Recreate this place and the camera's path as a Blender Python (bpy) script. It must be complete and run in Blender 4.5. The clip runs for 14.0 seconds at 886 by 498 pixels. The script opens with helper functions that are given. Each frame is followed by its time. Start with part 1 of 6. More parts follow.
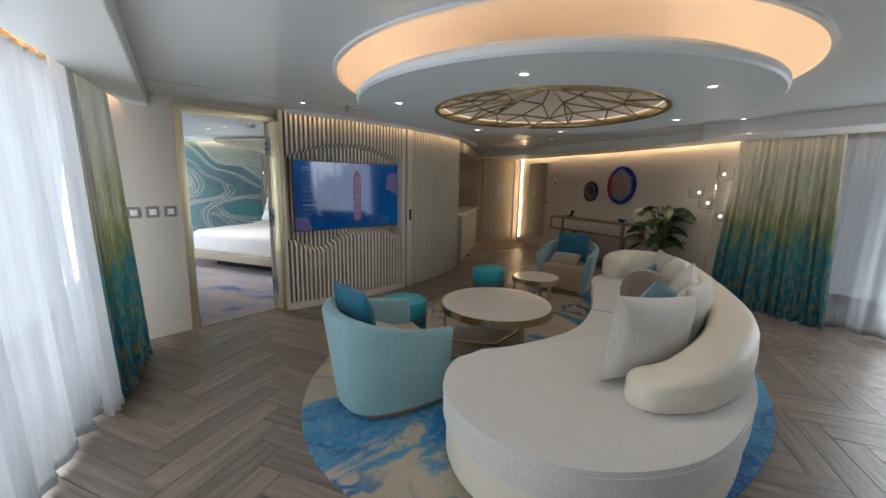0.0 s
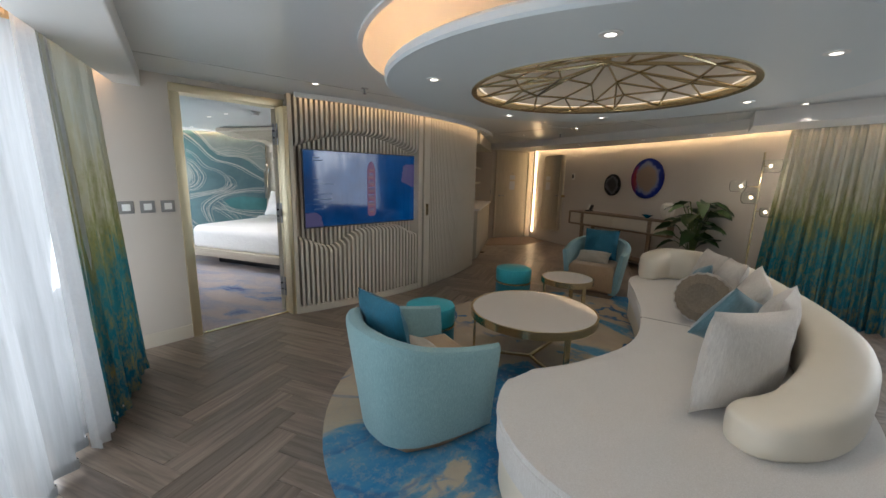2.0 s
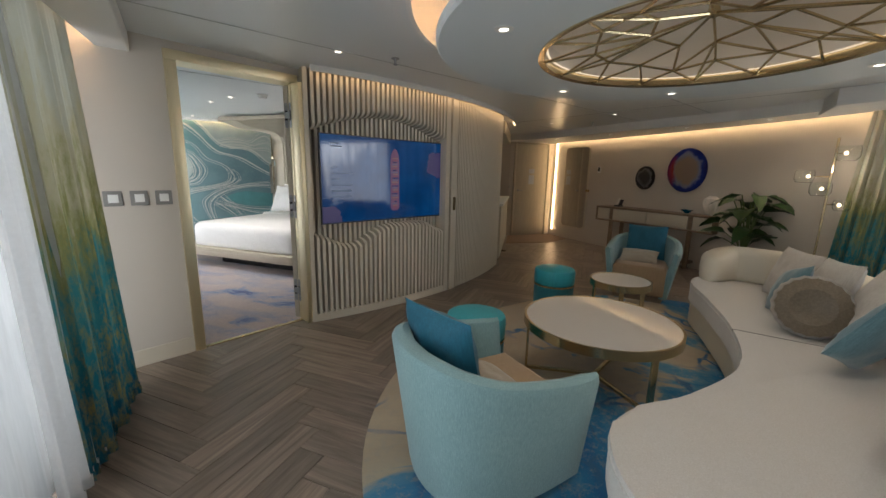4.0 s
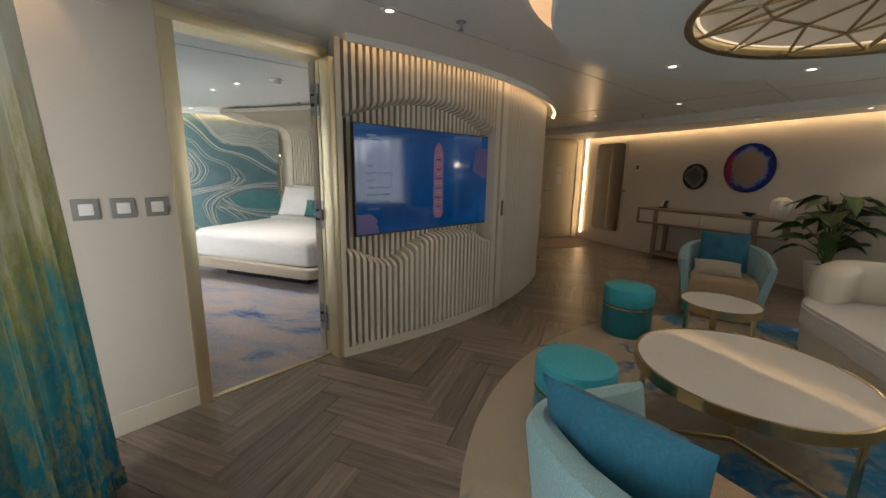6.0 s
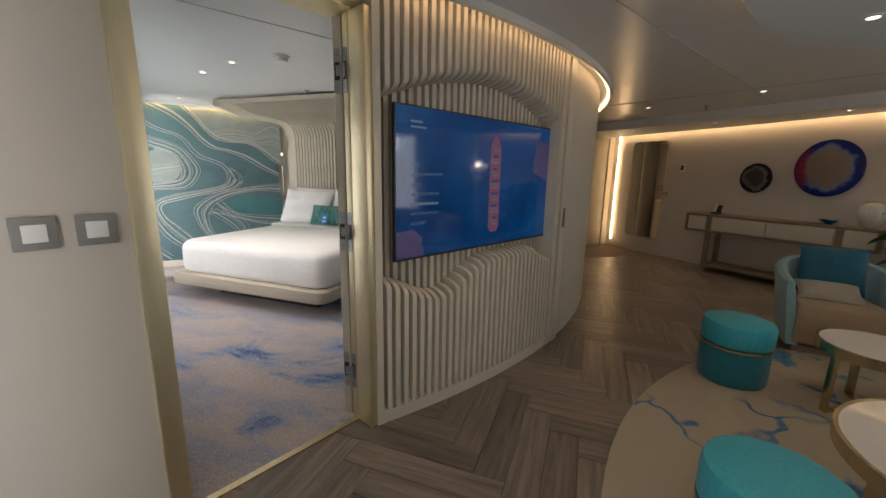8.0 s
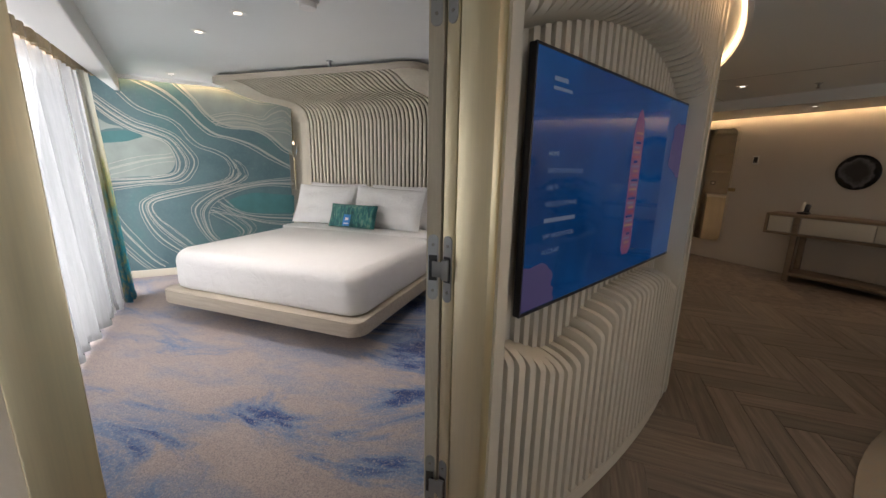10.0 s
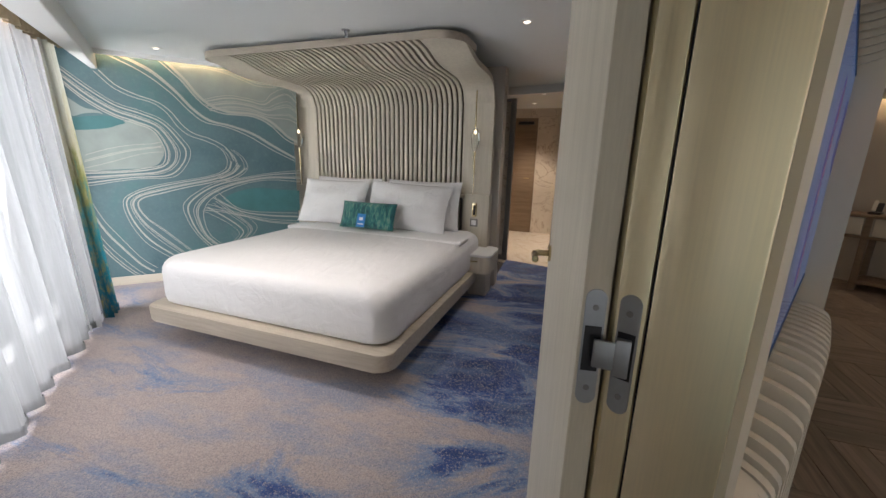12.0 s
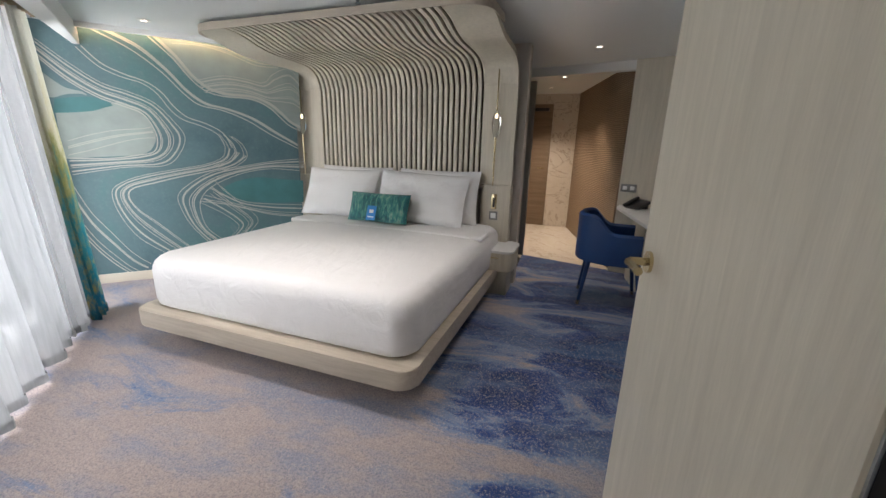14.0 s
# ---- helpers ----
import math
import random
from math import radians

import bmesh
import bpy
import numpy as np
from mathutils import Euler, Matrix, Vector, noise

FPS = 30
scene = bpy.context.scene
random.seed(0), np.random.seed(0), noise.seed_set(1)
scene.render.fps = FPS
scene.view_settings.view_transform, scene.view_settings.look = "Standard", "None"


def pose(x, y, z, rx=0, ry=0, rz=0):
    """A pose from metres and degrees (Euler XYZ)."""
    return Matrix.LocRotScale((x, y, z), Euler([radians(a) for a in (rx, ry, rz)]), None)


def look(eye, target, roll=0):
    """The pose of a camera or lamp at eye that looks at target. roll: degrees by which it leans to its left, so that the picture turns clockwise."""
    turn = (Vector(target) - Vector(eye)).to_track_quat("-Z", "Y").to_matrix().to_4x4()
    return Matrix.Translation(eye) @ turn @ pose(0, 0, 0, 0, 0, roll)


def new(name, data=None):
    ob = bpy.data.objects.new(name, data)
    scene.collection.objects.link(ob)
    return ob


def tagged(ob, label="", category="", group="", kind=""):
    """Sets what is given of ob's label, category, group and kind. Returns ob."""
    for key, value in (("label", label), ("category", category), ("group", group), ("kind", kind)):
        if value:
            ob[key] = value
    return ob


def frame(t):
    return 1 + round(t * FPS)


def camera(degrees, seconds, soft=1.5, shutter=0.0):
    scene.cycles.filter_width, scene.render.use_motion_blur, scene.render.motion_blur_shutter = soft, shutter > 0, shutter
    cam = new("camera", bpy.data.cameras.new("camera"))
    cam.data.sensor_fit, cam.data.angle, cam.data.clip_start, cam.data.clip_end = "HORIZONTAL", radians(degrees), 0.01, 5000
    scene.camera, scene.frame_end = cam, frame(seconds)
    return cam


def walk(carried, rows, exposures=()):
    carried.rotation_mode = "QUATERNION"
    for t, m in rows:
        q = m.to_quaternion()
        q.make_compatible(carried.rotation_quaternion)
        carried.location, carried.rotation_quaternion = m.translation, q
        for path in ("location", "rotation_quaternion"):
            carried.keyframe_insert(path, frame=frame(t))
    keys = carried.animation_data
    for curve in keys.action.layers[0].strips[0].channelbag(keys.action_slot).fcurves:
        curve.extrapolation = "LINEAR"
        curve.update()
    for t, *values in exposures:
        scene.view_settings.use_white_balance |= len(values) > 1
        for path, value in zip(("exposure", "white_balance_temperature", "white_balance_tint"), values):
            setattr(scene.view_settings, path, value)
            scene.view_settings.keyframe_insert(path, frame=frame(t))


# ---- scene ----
cam = camera(98.4, 14.0)
PATH = [
    (0, (0.926, 1.091, 1.491), (0.531, 3.02, 1.143), 1.3),
    (0.5, (0.859, 1.158, 1.491), (0.463, 3.086, 1.135), 1.4),
    (1, (0.779, 1.229, 1.491), (0.38, 3.155, 1.128), 1.4),
    (1.5, (0.702, 1.312, 1.476), (0.306, 3.237, 1.104), 1.4),
    (2, (0.606, 1.412, 1.468), (0.212, 3.336, 1.088), 1.4),
    (2.5, (0.51, 1.511, 1.454), (0.114, 3.433, 1.066), 1.4),
    (3, (0.417, 1.612, 1.41), (0.018, 3.534, 1.024), 1.3),
    (5.5, (-0.252, 2.239, 1.362), (-0.646, 4.158, 0.962), 1.2),
    (6, (-0.41, 2.4, 1.368), (-0.799, 4.321, 0.97), 1.1),
    (6.5, (-0.541, 2.546, 1.364), (-0.927, 4.468, 0.968), 1.1),
    (7, (-0.659, 2.72, 1.365), (-1.037, 4.643, 0.966), 1.1),
    (7.5, (-0.79, 2.894, 1.366), (-1.168, 4.817, 0.97), 1.1),
    (8, (-0.945, 3.075, 1.358), (-1.324, 5.0, 0.965), 1.1),
    (10.5, (-1.71, 3.923, 1.359), (-2.094, 5.835, 0.918), 1.3),
    (11, (-1.813, 4.033, 1.348), (-2.199, 5.944, 0.903), 1.4),
    (11.5, (-1.897, 4.158, 1.359), (-2.277, 6.067, 0.897), 1.5),
    (12, (-1.962, 4.276, 1.352), (-2.341, 6.182, 0.879), 1.4),
    (12.5, (-2.013, 4.365, 1.339), (-2.394, 6.267, 0.853), 1.5),
    (13, (-2.064, 4.43, 1.331), (-2.445, 6.329, 0.833), 1.5),
    (13.5, (-2.117, 4.488, 1.322), (-2.498, 6.385, 0.812), 1.5),
    (14, (-2.17, 4.54, 1.314), (-2.548, 6.434, 0.796), 1.5),
]
EXPOSURES = [(0, 0.43, 6200, 10), (3, 0.40, 6450, 10), (6, 0.33, 7050, 10), (8, 0.33, 7050, 13), (10.5, 0.30, 6950, 16), (13, 0.30, 6700, 14), (14, 0.32, 6700, 14)]
walk(cam, [(t, look(eye, target, roll)) for t, eye, target, roll in PATH], EXPOSURES)

# ---- light ----
world = bpy.data.worlds.new("world")
scene.world = world
world.use_nodes = True
wn = world.node_tree.nodes
sky = wn.new("ShaderNodeTexSky")
sky.sky_type, sky.sun_disc = "NISHITA", False
sky.sun_elevation, sky.sun_rotation = radians(38), radians(215)
world.node_tree.links.new(sky.outputs[0], wn["Background"].inputs[0])
wn["Background"].inputs[1].default_value = 0.12


def area_lamp(name, eye, target, sx, sy, watts, color):
    data = bpy.data.lights.new(name, "AREA")
    data.shape, data.size, data.size_y, data.energy, data.color = "RECTANGLE", sx, sy, watts, color
    ob = new(name, data)
    ob.matrix_world = look(eye, target)
    return ob


def point_lamp(name, at, watts, color, radius=0.03):
    data = bpy.data.lights.new(name, "POINT")
    data.energy, data.color, data.shadow_soft_size = watts, color, radius
    ob = new(name, data)
    ob.location = at
    return ob


def spot_lamp(name, at, watts, color, angle=95):
    data = bpy.data.lights.new(name, "SPOT")
    data.energy, data.color, data.shadow_soft_size, data.spot_size, data.spot_blend = watts, color, 0.03, radians(angle), 0.7
    ob = new(name, data)
    ob.location = at
    return ob


DAY = (0.91, 0.955, 1.0)
WARM = (1.0, 0.62, 0.30)
SOFTWARM = (1.0, 0.86, 0.70)
# daylight standing in the window openings
area_lamp("window_light", (-0.75, 1.35, 1.15), (0.9, 2.7, 1.0), 4.6, 1.9, 102, DAY)
area_lamp("window_light", (5.25, 4.75, 1.15), (3.4, 3.3, 1.0), 2.2, 1.9, 105, DAY)
area_lamp("window_light", (-4.95, 5.45, 1.15), (-3.2, 7.0, 0.9), 3.0, 1.9, 74, DAY)

# ---- materials ----
class Nodes:
    def __init__(self, name):
        self.m = bpy.data.materials.new(name)
        self.m.use_nodes = True
        self.t = self.m.node_tree
        self.b = self.t.nodes["Principled BSDF"]

    def n(self, kind, **sets):
        node = self.t.nodes.new(kind)
        for key, value in sets.items():
            setattr(node, key, value)
        return node

    def link(self, a, b):
        self.t.links.new(a, b)

    def coord(self, scale=(1, 1, 1), turn=0.0, which="Object"):
        c = self.n("ShaderNodeTexCoord")
        mp = self.n("ShaderNodeMapping")
        mp.inputs["Scale"].default_value = scale
        mp.inputs["Rotation"].default_value = (0, 0, turn)
        self.link(c.outputs[which], mp.inputs[0])
        return mp.outputs[0]

    def noise(self, vec, scale, detail=4, rough=0.55, distort=0.0):
        t = self.n("ShaderNodeTexNoise")
        t.inputs["Scale"].default_value, t.inputs["Detail"].default_value = scale, detail
        t.inputs["Roughness"].default_value, t.inputs["Distortion"].default_value = rough, distort
        self.link(vec, t.inputs["Vector"])
        return t.outputs["Fac"]

    def ramp(self, fac, stops, mode="LINEAR"):
        r = self.n("ShaderNodeValToRGB")
        r.color_ramp.interpolation = mode
        e = r.color_ramp.elements
        while len(e) < len(stops):
            e.new(0.5)
        for el, (p, c) in zip(e, stops):
            el.position, el.color = p, (*c, 1) if len(c) == 3 else c
        self.link(fac, r.inputs[0])
        return r.outputs[0]

    def mix(self, fac, a, b, blend="MIX"):
        x = self.n("ShaderNodeMix", data_type="RGBA", blend_type=blend)
        for sock, v in ((x.inputs[0], fac), (x.inputs[6], a), (x.inputs[7], b)):
            if isinstance(v, (int, float)):
                sock.default_value = v
            elif isinstance(v, tuple):
                sock.default_value = (*v, 1)
            else:
                self.link(v, sock)
        return x.outputs[2]

    def math(self, op, a, b=0.0):
        x = self.n("ShaderNodeMath", operation=op)
        for sock, v in zip(x.inputs, (a, b)):
            if isinstance(v, (int, float)):
                sock.default_value = v
            else:
                self.link(v, sock)
        return x.outputs[0]

    def bump(self, height, strength=0.3, distance=0.01):
        b = self.n("ShaderNodeBump")
        b.inputs["Strength"].default_value, b.inputs["Distance"].default_value = strength, distance
        self.link(height, b.inputs["Height"])
        self.link(b.outputs[0], self.b.inputs["Normal"])

    def put(self, color=None, rough=None, metal=None, **more):
        for key, v in (("Base Color", color), ("Roughness", rough), ("Metallic", metal), *more.items()):
            if v is None:
                continue
            s = self.b.inputs[key]
            if isinstance(v, tuple):
                s.default_value = (*v, 1) if len(v) == 3 else v
            elif isinstance(v, (int, float)):
                s.default_value = v
            else:
                self.link(v, s)
        return self.m


def painted(name, col, rough=0.5, vary=0.06, scale=3.0, bump=0.05, fine=180.0):
    k = Nodes(name)
    v = k.coord()
    big = k.noise(v, scale, 3)
    c = k.mix(big, tuple(x * (1 - vary) for x in col), tuple(min(1, x * (1 + vary)) for x in col))
    k.bump(k.noise(v, fine, 2), bump, 0.002)
    return k.put(c, rough)


def cloth(name, col, col2, rough=0.9, weave=420.0, bump=0.35, sheen=0.25, patch=7.0):
    k = Nodes(name)
    v = k.coord()
    fine = k.noise(v, weave, 2, 0.7)
    stretched = k.noise(k.coord((1, 1, 0.12)), weave * 0.7, 2)
    c = k.mix(k.math("MULTIPLY", fine, stretched), tuple(x * 0.72 for x in col), tuple(min(1, x * 1.35) for x in col2))
    c = k.mix(k.math("MULTIPLY", k.noise(v, patch, 3), 0.35), c, tuple(x * 0.8 for x in col))
    k.bump(fine, bump, 0.003)
    return k.put(c, rough, **{"Sheen Weight": sheen})


def brushed(name, col, rough=0.3, scale=(90, 90, 2)):
    k = Nodes(name)
    s = k.noise(k.coord(scale), 3.0, 3)
    c = k.mix(s, tuple(x * 0.85 for x in col), col)
    r = k.n("ShaderNodeMapRange")
    r.inputs["To Min"].default_value, r.inputs["To Max"].default_value = rough * 0.75, rough * 1.3
    k.link(s, r.inputs[0])
    k.bump(s, 0.06, 0.001)
    return k.put(c, r.outputs[0], 1.0)


def timber(name, light, dark, rough=0.5, axis=2, ring=2.5, piece=False):
    k = Nodes(name)
    sc = [14.0, 14.0, 14.0]
    sc[axis] = 0.9
    v = k.coord(tuple(sc))
    if piece:
        info = k.n("ShaderNodeObjectInfo")
        add = k.n("ShaderNodeVectorMath", operation="ADD")
        comb = k.n("ShaderNodeCombineXYZ")
        k.link(k.math("MULTIPLY", info.outputs["Random"], 37.0), comb.inputs[0])
        k.link(k.math("MULTIPLY", info.outputs["Random"], 91.0), comb.inputs[1])
        k.link(v, add.inputs[0])
        k.link(comb.outputs[0], add.inputs[1])
        v = add.outputs[0]
    grain = k.noise(v, ring, 5, 0.6, 0.8)
    fine = k.noise(v, ring * 9, 3, 0.6)
    c = k.ramp(grain, [(0.28, dark), (0.5, tuple((a + b) / 2 for a, b in zip(light, dark))), (0.72, light)])
    c = k.mix(k.math("MULTIPLY", fine, 0.35), c, tuple(x * 0.6 for x in dark))
    if piece:
        c = k.mix(0.75, c, k.ramp(info.outputs["Random"], [(0, (0.5, 0.5, 0.5)), (0.5, (0.8, 0.8, 0.8)), (1, (1.0, 0.98, 0.95))]), "MULTIPLY")
    k.bump(fine, 0.12, 0.002)
    return k.put(c, rough)


def glow(name, col, strength):
    k = Nodes(name)
    return k.put((0.03, 0.03, 0.03), 0.4, **{"Emission Color": col, "Emission Strength": strength})


M_WALL = painted("wall_vinyl", (0.56, 0.51, 0.45), 0.6, 0.04, 2.0, 0.12, 240)
M_WALL_LIVING = painted("warm_wall_vinyl", (0.58, 0.53, 0.47), 0.55, 0.04, 2.0, 0.1, 260)
M_CEIL = painted("satin_ceiling_panel", (0.72, 0.75, 0.75), 0.28, 0.03, 0.8, 0.02)
M_WHITE = painted("white_lacquer", (0.80, 0.80, 0.78), 0.45, 0.02)
M_DISC = painted("ceiling_disc_paint", (0.70, 0.76, 0.78), 0.5, 0.02, 1.2, 0.02)
M_DOME = painted("cove_paint", (0.82, 0.78, 0.74), 0.6, 0.02)
M_SLAT = painted("cream_lacquered_slat", (0.60, 0.545, 0.45), 0.45, 0.05, 4)
# slat cream taken down by a third, so the gaps' shade is in the colour
M_SHADEDBACK = painted("shaded_backing", (0.40, 0.36, 0.30), 0.6, 0.05, 4)
M_BRASS = brushed("brushed_brass", (0.93, 0.83, 0.58), 0.42)
M_BRASS_S = brushed("satin_brass", (0.70, 0.58, 0.36), 0.24, (30, 30, 30))
M_STEEL = brushed("satin_steel", (0.42, 0.44, 0.46), 0.4, (30, 30, 30))
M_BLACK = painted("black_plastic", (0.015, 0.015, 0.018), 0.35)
M_TURQ = cloth("turquoise_weave", (0.19, 0.35, 0.37), (0.36, 0.54, 0.56), 0.9, 330)
M_STOOLTOP = cloth("bright_turquoise_leather", (0.02, 0.34, 0.42), (0.03, 0.40, 0.48), 0.5, 90, 0.08, 0.05, 4)
M_STOOLBOT = cloth("deep_teal_velvet", (0.006, 0.15, 0.20), (0.02, 0.24, 0.30), 0.8, 200, 0.2, 0.15, 8)
M_TEALV = cloth("teal_velvet", (0.003, 0.10, 0.17), (0.010, 0.18, 0.27), 0.7, 160, 0.2, 0.12, 9)
M_TAN = cloth("tan_upholstery", (0.40, 0.27, 0.16), (0.50, 0.36, 0.22), 0.8, 200, 0.15, 0.2)
M_BEIGE = cloth("beige_linen", (0.40, 0.34, 0.26), (0.52, 0.45, 0.36), 0.9, 300, 0.3)
M_SOFASEAT = cloth("oatmeal_weave", (0.66, 0.62, 0.57), (0.88, 0.84, 0.79), 0.92, 300, 0.35)
M_SOFABACK = painted("cream_leather", (0.68, 0.62, 0.51), 0.48, 0.05, 5, 0.12, 300)
M_CUSHION = cloth("pale_linen", (0.58, 0.53, 0.48), (0.78, 0.73, 0.67), 0.95, 240, 0.5)
M_BRONZE = cloth("bronze_satin", (0.16, 0.125, 0.085), (0.28, 0.22, 0.15), 0.5, 120, 0.2, 0.4)
M_BLUEGREY = cloth("bluegrey_velvet", (0.09, 0.20, 0.25), (0.18, 0.33, 0.38), 0.8, 160, 0.2, 0.5)


def linen():
    k = Nodes("white_bed_linen")
    v = k.coord()
    fold = k.noise(k.coord((1, 0.45, 1), 0.6), 9, 4, 0.55, 1.2)
    fine = k.noise(v, 380, 2)
    c = k.mix(k.noise(v, 5, 3), (0.80, 0.79, 0.78), (0.86, 0.85, 0.84))
    k.bump(k.math("ADD", k.math("MULTIPLY", fold, 1.0), k.math("MULTIPLY", fine, 0.08)), 0.35, 0.03)
    return k.put(c, 0.85)


M_LINEN = linen()
M_OAK = timber("bleached_oak", (0.60, 0.53, 0.43), (0.44, 0.38, 0.30), 0.5, 0)
M_OAKV = timber("bleached_oak_upright", (0.70, 0.64, 0.52), (0.57, 0.52, 0.42), 0.5, 2)
M_OAKBROWN = timber("brown_oak", (0.30, 0.22, 0.15), (0.20, 0.14, 0.09), 0.5, 0)
M_PLANK = timber("greybrown_plank", (0.36, 0.29, 0.235), (0.135, 0.105, 0.085), 0.34, 0, 2.2, True)
M_JOINT = painted("dark_floor_joint", (0.035, 0.028, 0.022), 0.8)
M_GLASSTOP = painted("white_glass_top", (0.60, 0.57, 0.53), 0.02, 0.02, 2, 0.0)
M_GLASSTOP.node_tree.nodes["Principled BSDF"].inputs["IOR"].default_value = 1.75
M_MIRROR = brushed("mirror", (0.80, 0.80, 0.78), 0.03, (3, 3, 3))
M_BLUECHAIR = painted("navy_leather", (0.012, 0.045, 0.15), 0.4, 0.08, 6, 0.1)
M_CERAMIC = painted("white_ceramic", (0.74, 0.70, 0.64), 0.25, 0.03)
M_POT = painted("white_pot", (0.76, 0.74, 0.72), 0.3, 0.02)
M_SOIL = painted("dark_soil", (0.03, 0.022, 0.015), 0.95, 0.3, 40, 0.6, 90)
M_STEM = painted("green_stem", (0.09, 0.13, 0.035), 0.5)
M_GREYPLATE = painted("grey_metal_plate", (0.24, 0.235, 0.225), 0.4)
M_BLUEGLASS = painted("blue_glass", (0.0, 0.10, 0.18), 0.08)
M_HEAD = cloth("sand_heading_tape", (0.40, 0.32, 0.20), (0.52, 0.43, 0.29), 0.85, 60, 0.5)
M_LED = glow("led_strip", (1.0, 0.69, 0.38), 11.5)
M_LEDSCREEN = glow("led_strip_over_screen", (1.0, 0.66, 0.36), 4.5)
M_LEDSOFT = glow("led_strip_soft", (1.0, 0.62, 0.34), 12.0)
M_BULB = glow("lamp_bulb", (1.0, 0.80, 0.55), 3.0)
M_SPOT = glow("downlight_lens", (1.0, 0.90, 0.76), 3.0)


def leaf_material():
    k = Nodes("dark_green_leaf")
    v = k.coord()
    c = k.mix(k.noise(v, 9, 3), (0.012, 0.040, 0.010), (0.045, 0.105, 0.025))
    return k.put(c, 0.35)


def glass_material(name="clear_glass", tint=(0.95, 0.97, 0.96), ior=1.3):
    k = Nodes(name)
    k.bump(k.noise(k.coord(), 18, 2), 0.25, 0.004)
    return k.put(tint, 0.03, **{"Transmission Weight": 1.0, "IOR": ior})


def sheer_material():
    k = Nodes("white_sheer_voile")
    v = k.coord((1, 1, 0.06))
    weave = k.noise(v, 60, 4, 0.6)
    tr = k.n("ShaderNodeBsdfTransparent")
    tl = k.n("ShaderNodeBsdfTranslucent")
    df = k.n("ShaderNodeBsdfDiffuse")
    for s in (tl, df):
        s.inputs["Color"].default_value = (0.34, 0.35, 0.36, 1)
    a = k.n("ShaderNodeMixShader")
    a.inputs[0].default_value = 0.5
    k.link(tl.outputs[0], a.inputs[1])
    k.link(df.outputs[0], a.inputs[2])
    b = k.n("ShaderNodeMixShader")
    k.link(k.ramp(weave, [(0.35, (0.15, 0.15, 0.15)), (0.65, (0.25, 0.25, 0.25))]), b.inputs[0])
    k.link(a.outputs[0], b.inputs[1])
    k.link(tr.outputs[0], b.inputs[2])
    k.link(b.outputs[0], k.t.nodes["Material Output"].inputs[0])
    return k.m


def drape_material():
    """Curtain dyed cream at the head, gold in the middle, teal at the hem."""
    k = Nodes("dyed_curtain")
    c = k.n("ShaderNodeTexCoord")
    sep = k.n("ShaderNodeSeparateXYZ")
    k.link(c.outputs["Object"], sep.inputs[0])
    v = k.coord((1, 1, 0.28))
    rag = k.noise(v, 13, 7, 0.72)
    h = k.math("ADD", k.math("MULTIPLY", sep.outputs[2], 0.47), k.math("MULTIPLY", k.math("SUBTRACT", rag, 0.5), 0.85))
    col = k.ramp(h, [(0.0, (0.005, 0.13, 0.22)), (0.22, (0.01, 0.20, 0.26)), (0.38, (0.04, 0.24, 0.27)), (0.50, (0.30, 0.31, 0.12)), (0.66, (0.52, 0.50, 0.36)), (0.85, (0.56, 0.57, 0.50))])
    spots = k.noise(k.coord((1, 1, 0.35)), 30, 5, 0.75)
    low = k.ramp(h, [(0.30, (1, 1, 1)), (0.55, (0, 0, 0))])
    gold = k.math("MULTIPLY", k.ramp(spots, [(0.46, (0, 0, 0)), (0.66, (0.9, 0.9, 0.9))]), low)
    col = k.mix(gold, col, (0.36, 0.30, 0.09))
    k.bump(k.noise(k.coord(), 300, 2), 0.2, 0.002)
    k.put(col, 0.7)
    tl = k.n("ShaderNodeBsdfTranslucent")
    k.link(col, tl.inputs["Color"])
    mx = k.n("ShaderNodeMixShader")
    mx.inputs[0].default_value = 0.3
    k.link(k.b.outputs[0], mx.inputs[1])
    k.link(tl.outputs[0], mx.inputs[2])
    k.link(mx.outputs[0], k.t.nodes["Material Output"].inputs[0])
    return k.m


def lining_material():
    k = Nodes("white_curtain_lining")
    tl = k.n("ShaderNodeBsdfTranslucent")
    df = k.n("ShaderNodeBsdfDiffuse")
    c = k.mix(k.noise(k.coord(), 60, 3), (0.66, 0.67, 0.68), (0.76, 0.77, 0.78))
    mx = k.n("ShaderNodeMixShader")
    mx.inputs[0].default_value = 0.5
    for n_, s in ((tl, 1), (df, 2)):
        k.link(c, n_.inputs["Color"])
        k.link(n_.outputs[0], mx.inputs[s])
    k.link(mx.outputs[0], k.t.nodes["Material Output"].inputs[0])
    return k.m


